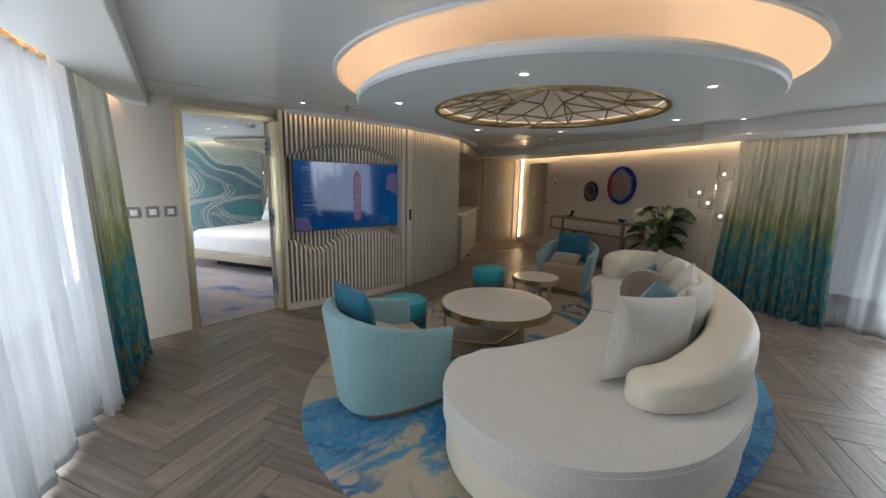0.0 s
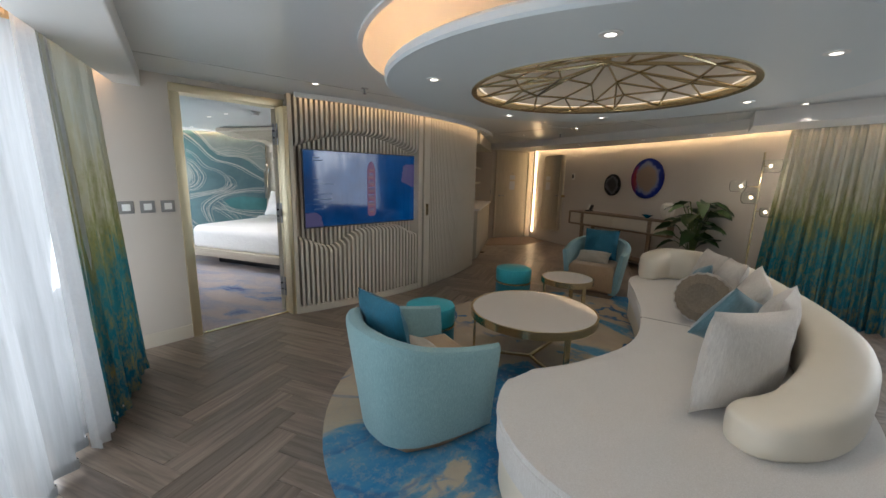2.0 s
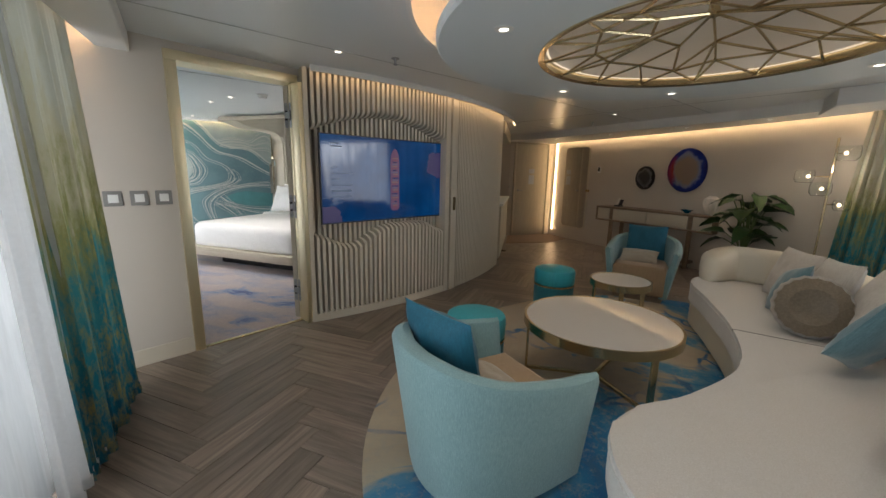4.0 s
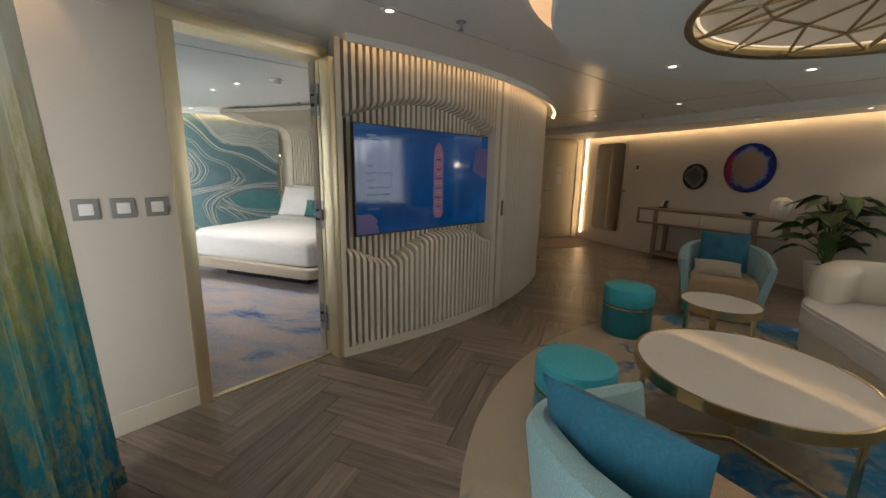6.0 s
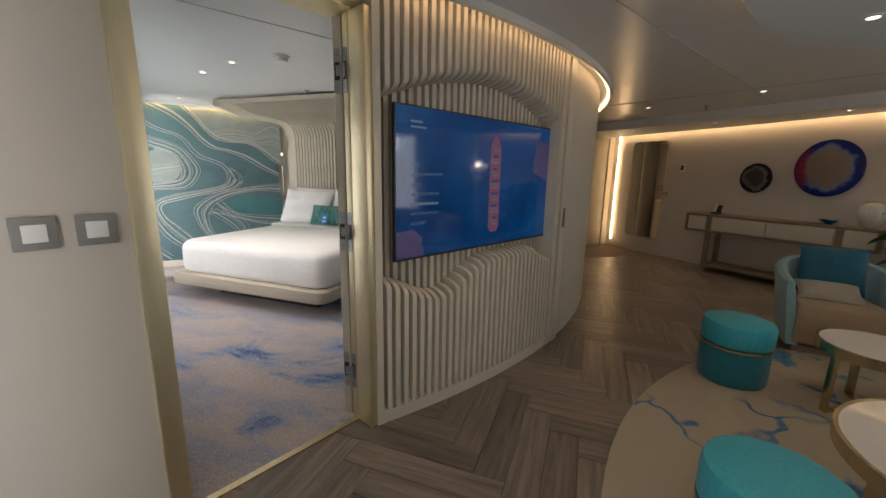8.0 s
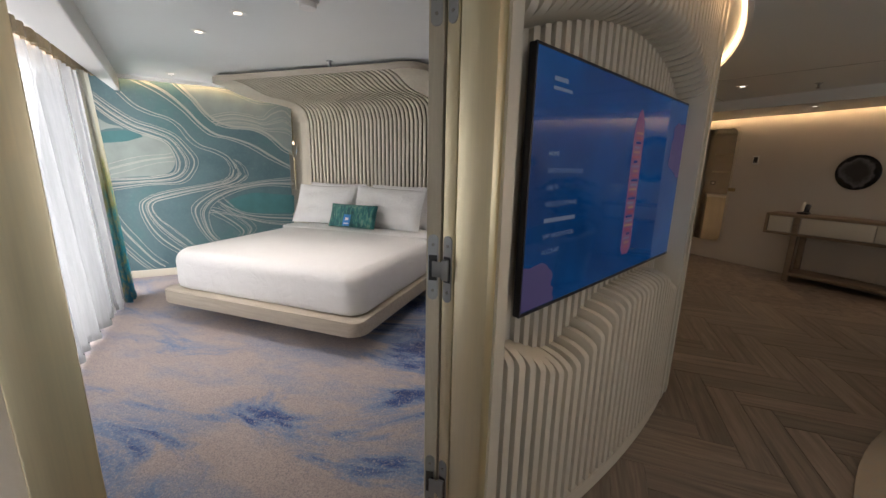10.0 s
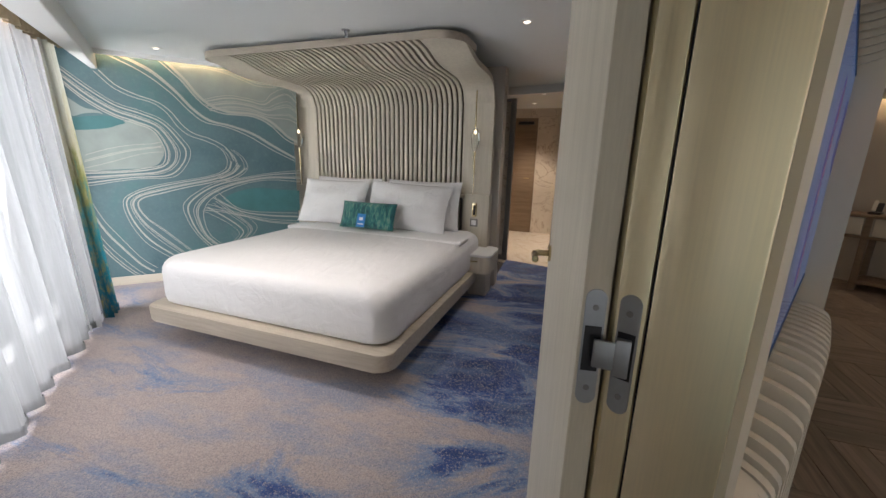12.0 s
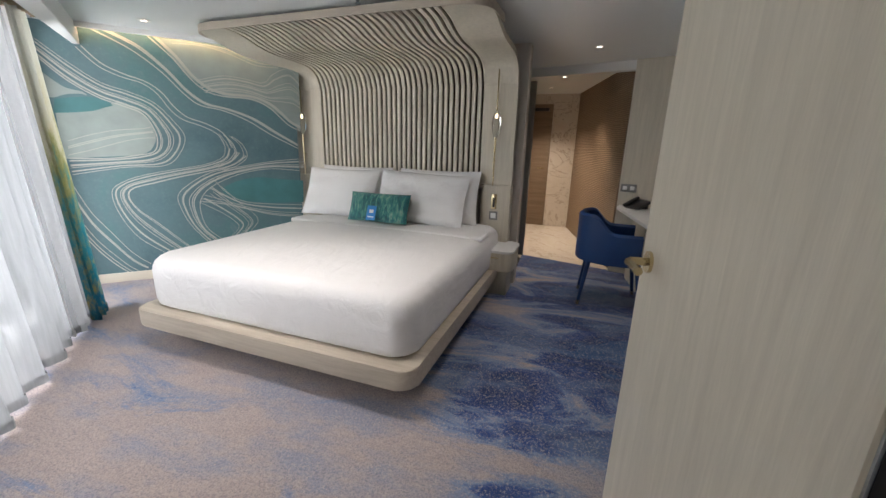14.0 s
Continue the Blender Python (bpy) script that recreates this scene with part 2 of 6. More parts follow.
def rug_material():
    k = Nodes("blue_and_sand_rug")
    v = k.coord()
    a = k.noise(v, 0.75, 7, 0.62, 0.7)
    tc = k.n("ShaderNodeTexCoord")
    sep = k.n("ShaderNodeSeparateXYZ")
    k.link(tc.outputs["Object"], sep.inputs[0])
    # sand gathers towards one long side, blue towards the other
    a = k.math("SUBTRACT", a, k.math("MULTIPLY", sep.outputs[1], 0.125))
    a = k.math("ADD", a, k.math("MULTIPLY", sep.outputs[0], 0.018))
    c = k.ramp(a, [(0.36, (0.44, 0.35, 0.25)), (0.455, (0.50, 0.41, 0.29)), (0.48, (0.10, 0.28, 0.42)), (0.54, (0.01, 0.20, 0.42)), (0.62, (0.006, 0.13, 0.34)), (0.72, (0.08, 0.28, 0.46))])
    vein = k.n("ShaderNodeTexVoronoi", feature="DISTANCE_TO_EDGE")
    vein.inputs["Scale"].default_value = 2.1
    wob = k.n("ShaderNodeVectorMath", operation="ADD")
    nz = k.n("ShaderNodeTexNoise")
    nz.inputs["Scale"].default_value = 3.0
    k.link(v, nz.inputs["Vector"])
    sc = k.n("ShaderNodeVectorMath", operation="SCALE")
    sc.inputs["Scale"].default_value = 0.5
    k.link(nz.outputs["Color"], sc.inputs[0])
    k.link(v, wob.inputs[0])
    k.link(sc.outputs[0], wob.inputs[1])
    k.link(wob.outputs[0], vein.inputs["Vector"])
    line = k.ramp(vein.outputs["Distance"], [(0.02, (1, 1, 1)), (0.05, (0, 0, 0))])
    gate = k.ramp(k.noise(v, 1.1, 2), [(0.47, (0, 0, 0)), (0.56, (1, 1, 1))])
    c = k.mix(k.math("MULTIPLY", line, gate), c, (0.03, 0.14, 0.30))
    fleck = k.noise(v, 22, 5, 0.75)
    c = k.mix(k.ramp(fleck, [(0.5, (0, 0, 0)), (0.62, (0.45, 0.45, 0.45))]), c, (0.38, 0.35, 0.29))
    tuft = k.noise(v, 260, 2)
    c = k.mix(k.math("MULTIPLY", tuft, 0.3), c, (0.05, 0.09, 0.13), "MIX")
    k.bump(tuft, 0.7, 0.006)
    return k.put(c, 0.95)


def carpet_material():
    k = Nodes("bedroom_carpet")
    v = k.coord((1, 2.2, 1), 0.35)
    a = k.noise(v, 0.9, 8, 0.62, 0.9)
    sep = k.n("ShaderNodeSeparateXYZ")
    tc = k.n("ShaderNodeTexCoord")
    k.link(tc.outputs["Object"], sep.inputs[0])
    # the woven blue gathers beside the bed's foot towards the bathroom
    drift = k.n("ShaderNodeMapRange")
    for key, val in (("From Min", -2.9), ("From Max", -1.9), ("To Min", -0.03), ("To Max", 0.18)):
        drift.inputs[key].default_value = val
    k.link(sep.outputs[0], drift.inputs[0])
    drift2 = k.n("ShaderNodeMapRange")
    for key, val in (("From Min", 5.4), ("From Max", 6.6), ("To Min", 0.0), ("To Max", 1.0)):
        drift2.inputs[key].default_value = val
    k.link(sep.outputs[1], drift2.inputs[0])
    a = k.math("ADD", a, k.math("MULTIPLY", drift.outputs[0], drift2.outputs[0]))
    c = k.ramp(a, [(0.30, (0.52, 0.43, 0.39)), (0.53, (0.46, 0.38, 0.35)), (0.59, (0.20, 0.28, 0.44)), (0.635, (0.025, 0.075, 0.26)), (0.72, (0.006, 0.03, 0.13)), (0.78, (0.03, 0.10, 0.25))])
    wash = k.noise(v, 1.7, 5, 0.6)
    c = k.mix(k.ramp(wash, [(0.47, (0, 0, 0)), (0.60, (0.5, 0.5, 0.5))]), c, (0.20, 0.29, 0.45))
    salt = k.noise(k.coord(), 130, 3, 0.8)
    c = k.mix(k.ramp(salt, [(0.40, (0.5, 0.5, 0.5)), (0.55, (0, 0, 0))]), c, (0.10, 0.12, 0.19))
    c = k.mix(k.ramp(k.noise(k.coord(), 95, 3, 0.8), [(0.52, (0, 0, 0)), (0.64, (0.6, 0.6, 0.6))]), c, (0.55, 0.48, 0.44))
    k.bump(salt, 0.8, 0.006)
    return k.put(c, 0.97)


def mural_material():
    k = Nodes("mural_paper")
    v = k.coord()
    a = k.noise(v, 1.4, 6, 0.6, 0.5)
    c = k.ramp(a, [(0.32, (0.055, 0.115, 0.14)), (0.5, (0.085, 0.16, 0.18)), (0.62, (0.07, 0.17, 0.18)), (0.72, (0.15, 0.22, 0.23))])
    speck = k.noise(v, 30, 5, 0.75)
    c = k.mix(k.ramp(speck, [(0.5, (0, 0, 0)), (0.68, (0.5, 0.5, 0.5))]), c, (0.12, 0.22, 0.22))
    k.bump(speck, 0.1, 0.002)
    return k.put(c, 0.6)


def marble_material():
    k = Nodes("cream_marble")
    v = k.coord()
    w = k.noise(v, 1.6, 8, 0.65, 1.5)
    c = k.ramp(w, [(0.40, (0.62, 0.55, 0.46)), (0.49, (0.66, 0.60, 0.52)), (0.5, (0.40, 0.32, 0.24)), (0.515, (0.66, 0.60, 0.52)), (0.7, (0.58, 0.51, 0.42))])
    return k.put(c, 0.12)


def screen_material():
    k = Nodes("tv_picture")
    v = k.coord()
    a = k.noise(v, 1.6, 5, 0.6)
    c = k.ramp(a, [(0.3, (0.000, 0.022, 0.10)), (0.55, (0.000, 0.055, 0.20)), (0.75, (0.003, 0.10, 0.28))])
    return k.put((0.005, 0.005, 0.008), 0.07, **{"Emission Color": c, "Emission Strength": 0.44})


def art_material(blue=True):
    k = Nodes("glazed_disc_art" if blue else "dark_glazed_disc")
    c = k.n("ShaderNodeTexCoord")
    ln = k.n("ShaderNodeVectorMath", operation="LENGTH")
    k.link(c.outputs["Object"], ln.inputs[0])
    v = k.coord()
    nz = k.noise(v, 5, 5, 0.6)
    r = k.math("ADD", ln.outputs["Value"], k.math("MULTIPLY", k.math("SUBTRACT", nz, 0.5), 0.22))
    if blue:
        col = k.ramp(r, [(0.18, (0.30, 0.22, 0.17)), (0.24, (0.20, 0.22, 0.34)), (0.28, (0.008, 0.025, 0.22)), (0.36, (0.006, 0.01, 0.12))])
        sep = k.n("ShaderNodeSeparateXYZ")
        k.link(c.outputs["Object"], sep.inputs[0])
        side = k.ramp(k.math("ADD", k.math("MULTIPLY", sep.outputs[0], -1.6), k.math("MULTIPLY", nz, 0.25)), [(0.40, (0, 0, 0)), (0.50, (1, 1, 1))])
        band = k.ramp(r, [(0.19, (0, 0, 0)), (0.23, (1, 1, 1)), (0.30, (0.6, 0.6, 0.6)), (0.34, (0, 0, 0))])
        col = k.mix(k.math("MULTIPLY", side, band), col, (0.30, 0.02, 0.02))
        return k.put(col, 0.12)
    col = k.ramp(r, [(0.10, (0.05, 0.05, 0.05)), (0.15, (0.14, 0.14, 0.15)), (0.17, (0.01, 0.01, 0.012))])
    return k.put(col, 0.1)


def pillow_pattern():
    k = Nodes("teal_ikat")
    a = k.noise(k.coord((9, 9, 1.6)), 3.0, 5, 0.7, 0.5)
    c = k.ramp(a, [(0.33, (0.005, 0.05, 0.06)), (0.48, (0.01, 0.14, 0.15)), (0.56, (0.05, 0.24, 0.20)), (0.63, (0.20, 0.36, 0.27)), (0.7, (0.01, 0.10, 0.12))])
    return k.put(c, 0.7, **{"Sheen Weight": 0.3})


def ribbed_wood():
    k = Nodes("ribbed_brown_wood")
    w = k.n("ShaderNodeTexWave", wave_type="BANDS", bands_direction="Z")
    w.inputs["Scale"].default_value, w.inputs["Distortion"].default_value, w.inputs["Detail Scale"].default_value = 14.0, 3.0, 1.0
    k.link(k.coord(), w.inputs["Vector"])
    c = k.mix(w.outputs["Fac"], (0.16, 0.10, 0.06), (0.36, 0.25, 0.16))
    k.bump(w.outputs["Fac"], 0.8, 0.02)
    return k.put(c, 0.5)


M_LEAF, M_GLASS, M_SHEER, M_DRAPE = leaf_material(), glass_material(), sheer_material(), drape_material()
M_RUG, M_CARPET, M_MURAL, M_MARBLE = rug_material(), carpet_material(), mural_material(), marble_material()
M_SCREEN, M_ART, M_ARTDARK, M_IKAT, M_RIB = screen_material(), art_material(), art_material(False), pillow_pattern(), ribbed_wood()
M_LINING = lining_material()
M_PANE = glass_material("window_pane", (1, 1, 1), 1.05)
M_OUT = glow("outdoor_brightness", (0.86, 0.93, 1.0), 0.48)
M_TVTEXT = glow("tv_lettering", (0.30, 0.45, 0.75), 0.14)
M_TVSHIP = glow("tv_ship", (0.34, 0.12, 0.32), 0.18)
M_TVSHIP2 = glow("tv_ship_detail", (0.40, 0.07, 0.10), 0.25)
M_TVSHIP3 = glow("tv_ship_bow", (0.30, 0.20, 0.12), 0.4)
M_TVCORAL = glow("tv_coral", (0.13, 0.10, 0.36), 0.16)
M_MURALINE = painted("mural_line", (0.42, 0.42, 0.38), 0.6, 0.1, 6)
M_MURALCREAM = painted("mural_cream_wash", (0.26, 0.31, 0.29), 0.6, 0.3, 5, 0.1, 60)
M_MURALTEAL = painted("mural_teal_wash", (0.045, 0.17, 0.18), 0.6, 0.3, 6, 0.1, 60)
M_PAPER = painted("paper_notice", (0.62, 0.66, 0.72), 0.6)
M_CARD = painted("blue_card", (0.03, 0.25, 0.62), 0.5)
M_ENTRYMAT = cloth("patterned_entry_carpet", (0.22, 0.14, 0.09), (0.34, 0.22, 0.14), 0.95, 60, 0.4)


# ---- mesh helpers ----
def mesh_of(bm, name, material, smooth=True):
    bmesh.ops.recalc_face_normals(bm, faces=bm.faces)
    me = bpy.data.meshes.new(name)
    bm.to_mesh(me)
    bm.free()
    me.materials.append(material)
    if smooth:
        me.shade_smooth()
        me.set_sharp_from_angle(angle=radians(38))
    return me


def part(name, bm, material, parent=None, label="", smooth=True):
    ob = new(name, mesh_of(bm, name, material, smooth))
    if parent is not None:
        ob.parent = parent
    if label:
        ob["label"] = label
    return ob


def struct(name, bm, material, label, category, smooth=True):
    return tagged(part(name, bm, material, None, "", smooth), label, category, kind="structure")


def thing(name, at, label, category, group="", turn=0.0):
    ob = new(name)
    ob.matrix_world = pose(*at, 0, 0, turn)
    return tagged(ob, label, category, group)


def box(x0, x1, y0, y1, z0, z1, bevel=0.0, m=None, bm=None, segs=2):
    out = bm if bm is not None else bmesh.new()
    tmp = bmesh.new()
    vs = bmesh.ops.create_cube(tmp, size=1.0)["verts"]
    for v in vs:
        v.co = Vector((x0 + (v.co.x + 0.5) * (x1 - x0), y0 + (v.co.y + 0.5) * (y1 - y0), z0 + (v.co.z + 0.5) * (z1 - z0)))
    if bevel:
        bmesh.ops.bevel(tmp, geom=tmp.edges[:], offset=bevel, segments=segs, affect="EDGES", profile=0.5)
    return merge(out, tmp, m)


def merge(out, tmp, m=None):
    if m is not None:
        tmp.transform(m)
    idx = {}
    for v in tmp.verts:
        idx[v] = out.verts.new(v.co)
    for f in tmp.faces:
        try:
            out.faces.new([idx[v] for v in f.verts])
        except ValueError:
            pass
    tmp.free()
    return out


def lathe(profile, n=32, m=None, bm=None, ribs=0, depth=0.0, caps=True):
    """Turn (radius, height) pairs about z."""
    out = bm if bm is not None else bmesh.new()
    rings = []
    for r, z in profile:
        ring = []
        for i in range(n):
            a = 2 * math.pi * i / n
            rr = r * (1 + depth * math.cos(ribs * a)) if ribs else r
            p = Vector((rr * math.cos(a), rr * math.sin(a), z))
            ring.append(out.verts.new(m @ p if m is not None else p))
        rings.append(ring)
    for a, b in zip(rings, rings[1:]):
        for i in range(n):
            j = (i + 1) % n
            out.faces.new((a[i], a[j], b[j], b[i]))
    for ring in (rings[0], rings[-1]) if caps else ():
        out.faces.new(ring)
    return out


def prism(points, z0, z1, bevel=0.0, segs=2, m=None, bm=None, only="all"):
    """An upright block over a closed plan."""
    tmp = bmesh.new()
    low = [tmp.verts.new((x, y, z0)) for x, y in points]
    high = [tmp.verts.new((x, y, z1)) for x, y in points]
    n = len(points)
    for i in range(n):
        j = (i + 1) % n
        tmp.faces.new((low[i], low[j], high[j], high[i]))
    tmp.faces.new(high)
    tmp.faces.new(low[::-1])
    if bevel:
        rims = [e for e in tmp.edges if abs(e.verts[0].co.z - e.verts[1].co.z) < 1e-6 and (only == "all" or e.verts[0].co.z > (z0 + z1) / 2)]
        bmesh.ops.bevel(tmp, geom=rims, offset=bevel, segments=segs, affect="EDGES", profile=0.5)
    return merge(bm if bm is not None else bmesh.new(), tmp, m)


def tube(path, r, n=8, bm=None, taper=None):
    """A round bar along a path."""
    out = bm if bm is not None else bmesh.new()
    pts = [Vector(p) for p in path]
    rings = []
    for i, p in enumerate(pts):
        d = (pts[min(i + 1, len(pts) - 1)] - pts[max(i - 1, 0)]).normalized()
        up = Vector((0, 0, 1)) if abs(d.z) < 0.9 else Vector((1, 0, 0))
        s = d.cross(up).normalized()
        t = s.cross(d)
        rr = r * (taper[i] if taper else 1)
        rings.append([out.verts.new(p + rr * (math.cos(a) * s + math.sin(a) * t)) for a in [2 * math.pi * k / n for k in range(n)]])
    for a, b in zip(rings, rings[1:]):
        for i in range(n):
            j = (i + 1) % n
            out.faces.new((a[i], a[j], b[j], b[i]))
    out.faces.new(rings[0][::-1])
    out.faces.new(rings[-1])
    return out


def sweep(path, section, bm=None, closed=False):
    """Carry a (side, up) section along a level plan path; side is to the right of the way."""
    out = bm if bm is not None else bmesh.new()
    n = len(path)
    rings = []
    for i in range(n):
        a = path[(i - 1) % n] if closed or i else path[0]
        b = path[(i + 1) % n] if closed or i < n - 1 else path[-1]
        d = Vector((b[0] - a[0], b[1] - a[1])).normalized()
        side = Vector((d.y, -d.x))
        rings.append([out.verts.new((path[i][0] + side.x * s, path[i][1] + side.y * s, u)) for s, u in (section(i / (n - 1)) if callable(section) else section)])
    k = len(rings[0])
    for i in range(n if closed else n - 1):
        a, b = rings[i], rings[(i + 1) % n]
        for j in range(k):
            l = (j + 1) % k
            out.faces.new((a[j], a[l], b[l], b[j]))
    if not closed:
        out.faces.new(rings[0])
        out.faces.new(rings[-1][::-1])
    return out


def spline(points, steps=8, closed=False):
    pts = [Vector(p) for p in points]
    n = len(pts)
    out = []
    for i in range(n if closed else n - 1):
        p0, p1, p2, p3 = (pts[(i + k) % n] if closed else pts[min(max(i + k, 0), n - 1)] for k in (-1, 0, 1, 2))
        for s in range(steps):
            t = s / steps
            out.append(0.5 * (2 * p1 + (p2 - p0) * t + (2 * p0 - 5 * p1 + 4 * p2 - p3) * t * t + (3 * p1 - p0 - 3 * p2 + p3) * t ** 3))
    if not closed:
        out.append(pts[-1])
    return out


def pillow(w, h, d, n=18, pinch=0.07, seed=0, crease=0.012):
    """A stuffed cushion standing in the xz plane, its corners drawn out and its face a little creased."""
    bm = bmesh.new()
    sides = []
    for sgn in (1, -1):
        grid = []
        for i in range(n + 1):
            row = []
            for j in range(n + 1):
                u, v = 2 * i / n - 1, 2 * j / n - 1
                x = u * (1 - pinch * (1 - v * v))
                z = v * (1 - pinch * (1 - u * u))
                t = max(0.0, (1 - u * u) * (1 - v * v)) ** 0.48
                edge = i in (0, n) or j in (0, n)
                y = sgn * (0.0 if edge else d / 2 * t)
                if not edge:
                    y += crease * t * noise.noise(Vector((u * 2.4 + seed * 7.1, v * 2.4, sgn * 3.0 + seed)))
                row.append(sides[0][i][j] if edge and sgn < 0 else bm.verts.new((x * w / 2, y, z * h / 2)))
            grid.append(row)
        sides.append(grid)
        for i in range(n):
            for j in range(n):
                try:
                    bm.faces.new((grid[i][j], grid[i + 1][j], grid[i + 1][j + 1], grid[i][j + 1]))
                except ValueError:
                    pass
    return bm


def rounded(w, h, r, k=6):
    out = []
    for cx, cy, a0 in ((w / 2 - r, h / 2 - r, 0), (-w / 2 + r, h / 2 - r, 90), (-w / 2 + r, -h / 2 + r, 180), (w / 2 - r, -h / 2 + r, 270)):
        out += [(cx + r * math.cos(radians(a0 + 90 * i / k)), cy + r * math.sin(radians(a0 + 90 * i / k))) for i in range(k + 1)]
    return out


def wall_between(name, a, b, z0, z1, thick, material, label, category="wall"):
    """A wall whose visible face runs from a to b; its thickness lies to the left of that way."""
    d = Vector((b[0] - a[0], b[1] - a[1]))
    n = Vector((-d.y, d.x)).normalized() * thick
    return struct(name, prism([(a[0], a[1]), (b[0], b[1]), (b[0] + n.x, b[1] + n.y), (a[0] + n.x, a[1] + n.y)], z0, z1), material, label, category, smooth=False)

# ---- the large structure ----
CX, CY, CR = -5.0, 8.376, 4.87      # the curved screen wall
HI = 2.19                            # main ceiling
LOW = 2.07                           # lowered bands


def curve_at(deg, r=CR):
    a = radians(deg)
    return (CX + r * math.cos(a), CY + r * math.sin(a))


def curve_pts(a, b, r=CR, n=24):
    return [curve_at(a + (b - a) * i / n, r) for i in range(n + 1)]


DOOR_A, DOOR_D = Vector((-2.177, 4.122)), Vector((0.505, 0.863)).normalized()
DOOR_N = Vector((-DOOR_D.y, DOOR_D.x))


def door_at(s, n=0.0):
    p = DOOR_A + DOOR_D * s + DOOR_N * n
    return (p.x, p.y)


SW = Vector((-2.475, 3.59))
LW_D = Vector((0.63, -0.777)).normalized()      # along the living-room window, towards the camera's back
LW_A = Vector((-2.42, 3.62))
ART = [(0.80, 11.22), (1.42, 10.35), (2.02, 9.54), (2.50, 8.80), (2.95, 8.05), (3.34, 7.40), (3.68, 6.72)]
ART = [tuple(p) for p in spline(ART, 5)]

# floors
struct("floor", box(-3.4, 7.2, -2.2, 12.2, -0.12, -0.006), M_JOINT, "dark bed under the living-room planks", "floor", False)
bedroom_floor = [door_at(0.04, 0.03), door_at(0.86, 0.03), (-1.62, 5.0), (-0.9, 6.0), (-0.6, 7.2), (-0.6, 8.85), (-1.15, 8.98), (-2.1, 9.36), (-2.2, 8.4), (-4.2, 8.7), (-6.3, 7.2), (-3.7, 4.2)]
struct("carpet", prism(bedroom_floor, -0.005, 0.006), M_CARPET, "grey and blue patterned carpet with watery blue drifts", "carpet", False)
struct("bathroom_floor", prism([(-2.3, 9.3), (-1.0, 8.85), (-0.9, 11.9), (-2.6, 11.9)], -0.005, 0.004), M_MARBLE, "polished cream marble floor with veins", "floor", False)
struct("threshold", prism([door_at(0.04, 0.0), door_at(0.86, 0.0), door_at(0.86, 0.035), door_at(0.04, 0.035)], 0.0, 0.009), M_BRASS_S, "thin brass threshold strip", "threshold", False)

# ceilings: a sheet with the round recess cut out, made of a ring and its surroundings
DX, DY, DR, RR = 1.05, 4.2, 1.385, 1.51
N = 96
bm = bmesh.new()
inner = [bm.verts.new((DX + RR * math.cos(2 * math.pi * i / N), DY + RR * math.sin(2 * math.pi * i / N), HI)) for i in range(N)]
mid = [bm.verts.new((DX + (RR + 0.05) * math.cos(2 * math.pi * i / N), DY + (RR + 0.05) * math.sin(2 * math.pi * i / N), HI)) for i in range(N)]
outer = []
for i in range(N):
    c, s = math.cos(2 * math.pi * i / N), math.sin(2 * math.pi * i / N)
    k = min((6.4 if c > 0 else 8.0) / max(abs(c), 1e-6), (8.3 if s > 0 else 6.5) / max(abs(s), 1e-6))
    outer.append(bm.verts.new((DX + k * c, DY + k * s, HI)))
for i in range(N):
    j = (i + 1) % N
    bm.faces.new((inner[i], inner[j], mid[j], mid[i]))
    bm.faces.new((mid[i], mid[j], outer[j], outer[i]))
struct("ceiling", bm, M_CEIL, "pale satin metal ceiling panels with fine joints", "ceiling", False)
bm = bmesh.new()
prof = [(RR + 0.002, HI - 0.004), (RR + 0.002, HI + 0.10), (RR - 0.06, HI + 0.20), (RR - 0.25, HI + 0.27), (RR - 0.7, HI + 0.30), (0.02, HI + 0.31)]
rings = [[bm.verts.new((DX + r * math.cos(2 * math.pi * i / N), DY + r * math.sin(2 * math.pi * i / N), z)) for i in range(N)] for r, z in prof]
for a, b in zip(rings, rings[1:]):
    for i in range(N):
        bm.faces.new((a[i], a[(i + 1) % N], b[(i + 1) % N], b[i]))
struct("ceiling_recess", bm, M_DOME, "round recessed ceiling dome washed with warm light", "ceiling")
bm = sweep([(DX + (RR + 0.012) * math.cos(2 * math.pi * i / N), DY + (RR + 0.012) * math.sin(2 * math.pi * i / N)) for i in range(N)], [(-0.014, HI - 0.012), (0.014, HI - 0.012), (0.014, HI + 0.002), (-0.014, HI + 0.002)], closed=True)
struct("trim", bm, M_WHITE, "narrow round rim of the ceiling recess", "trim")
# unseen slab added over everything to block sky light from above
struct("sky_block_slab", box(-7.5, 7.6, -2.6, 12.6, 2.62, 2.75), M_WHITE, "unseen slab that blocks the sky above the ceiling", "ceiling", False)
# joints between ceiling panels
bm = bmesh.new()
for s in (-3.4, -1.9, -0.95, 3.3, 4.3):
    m = pose(DX, DY, 0, 0, 0, -38)
    y0 = -5 if abs(s) > 1.7 else 1.75
    box(s, s + 0.006, y0, 7, HI - 0.0035, HI - 0.0005, m=m, bm=bm)
for s in (-2.6, 2.6, 4.6):
    m = pose(DX, DY, 0, 0, 0, -38)
    box(-7, 6, s, s + 0.006, HI - 0.0035, HI - 0.0005, m=m, bm=bm)
struct("ceiling_joints", bm, painted("pale_joint", (0.48, 0.50, 0.50), 0.5), "fine joints between the ceiling panels", "ceiling", False)

# lowered bands along both window walls and the art wall
def offset_line(a, d, along, out):
    n = Vector((-d.y, d.x))
    p = a + d * along + n * out
    return (p.x, p.y)


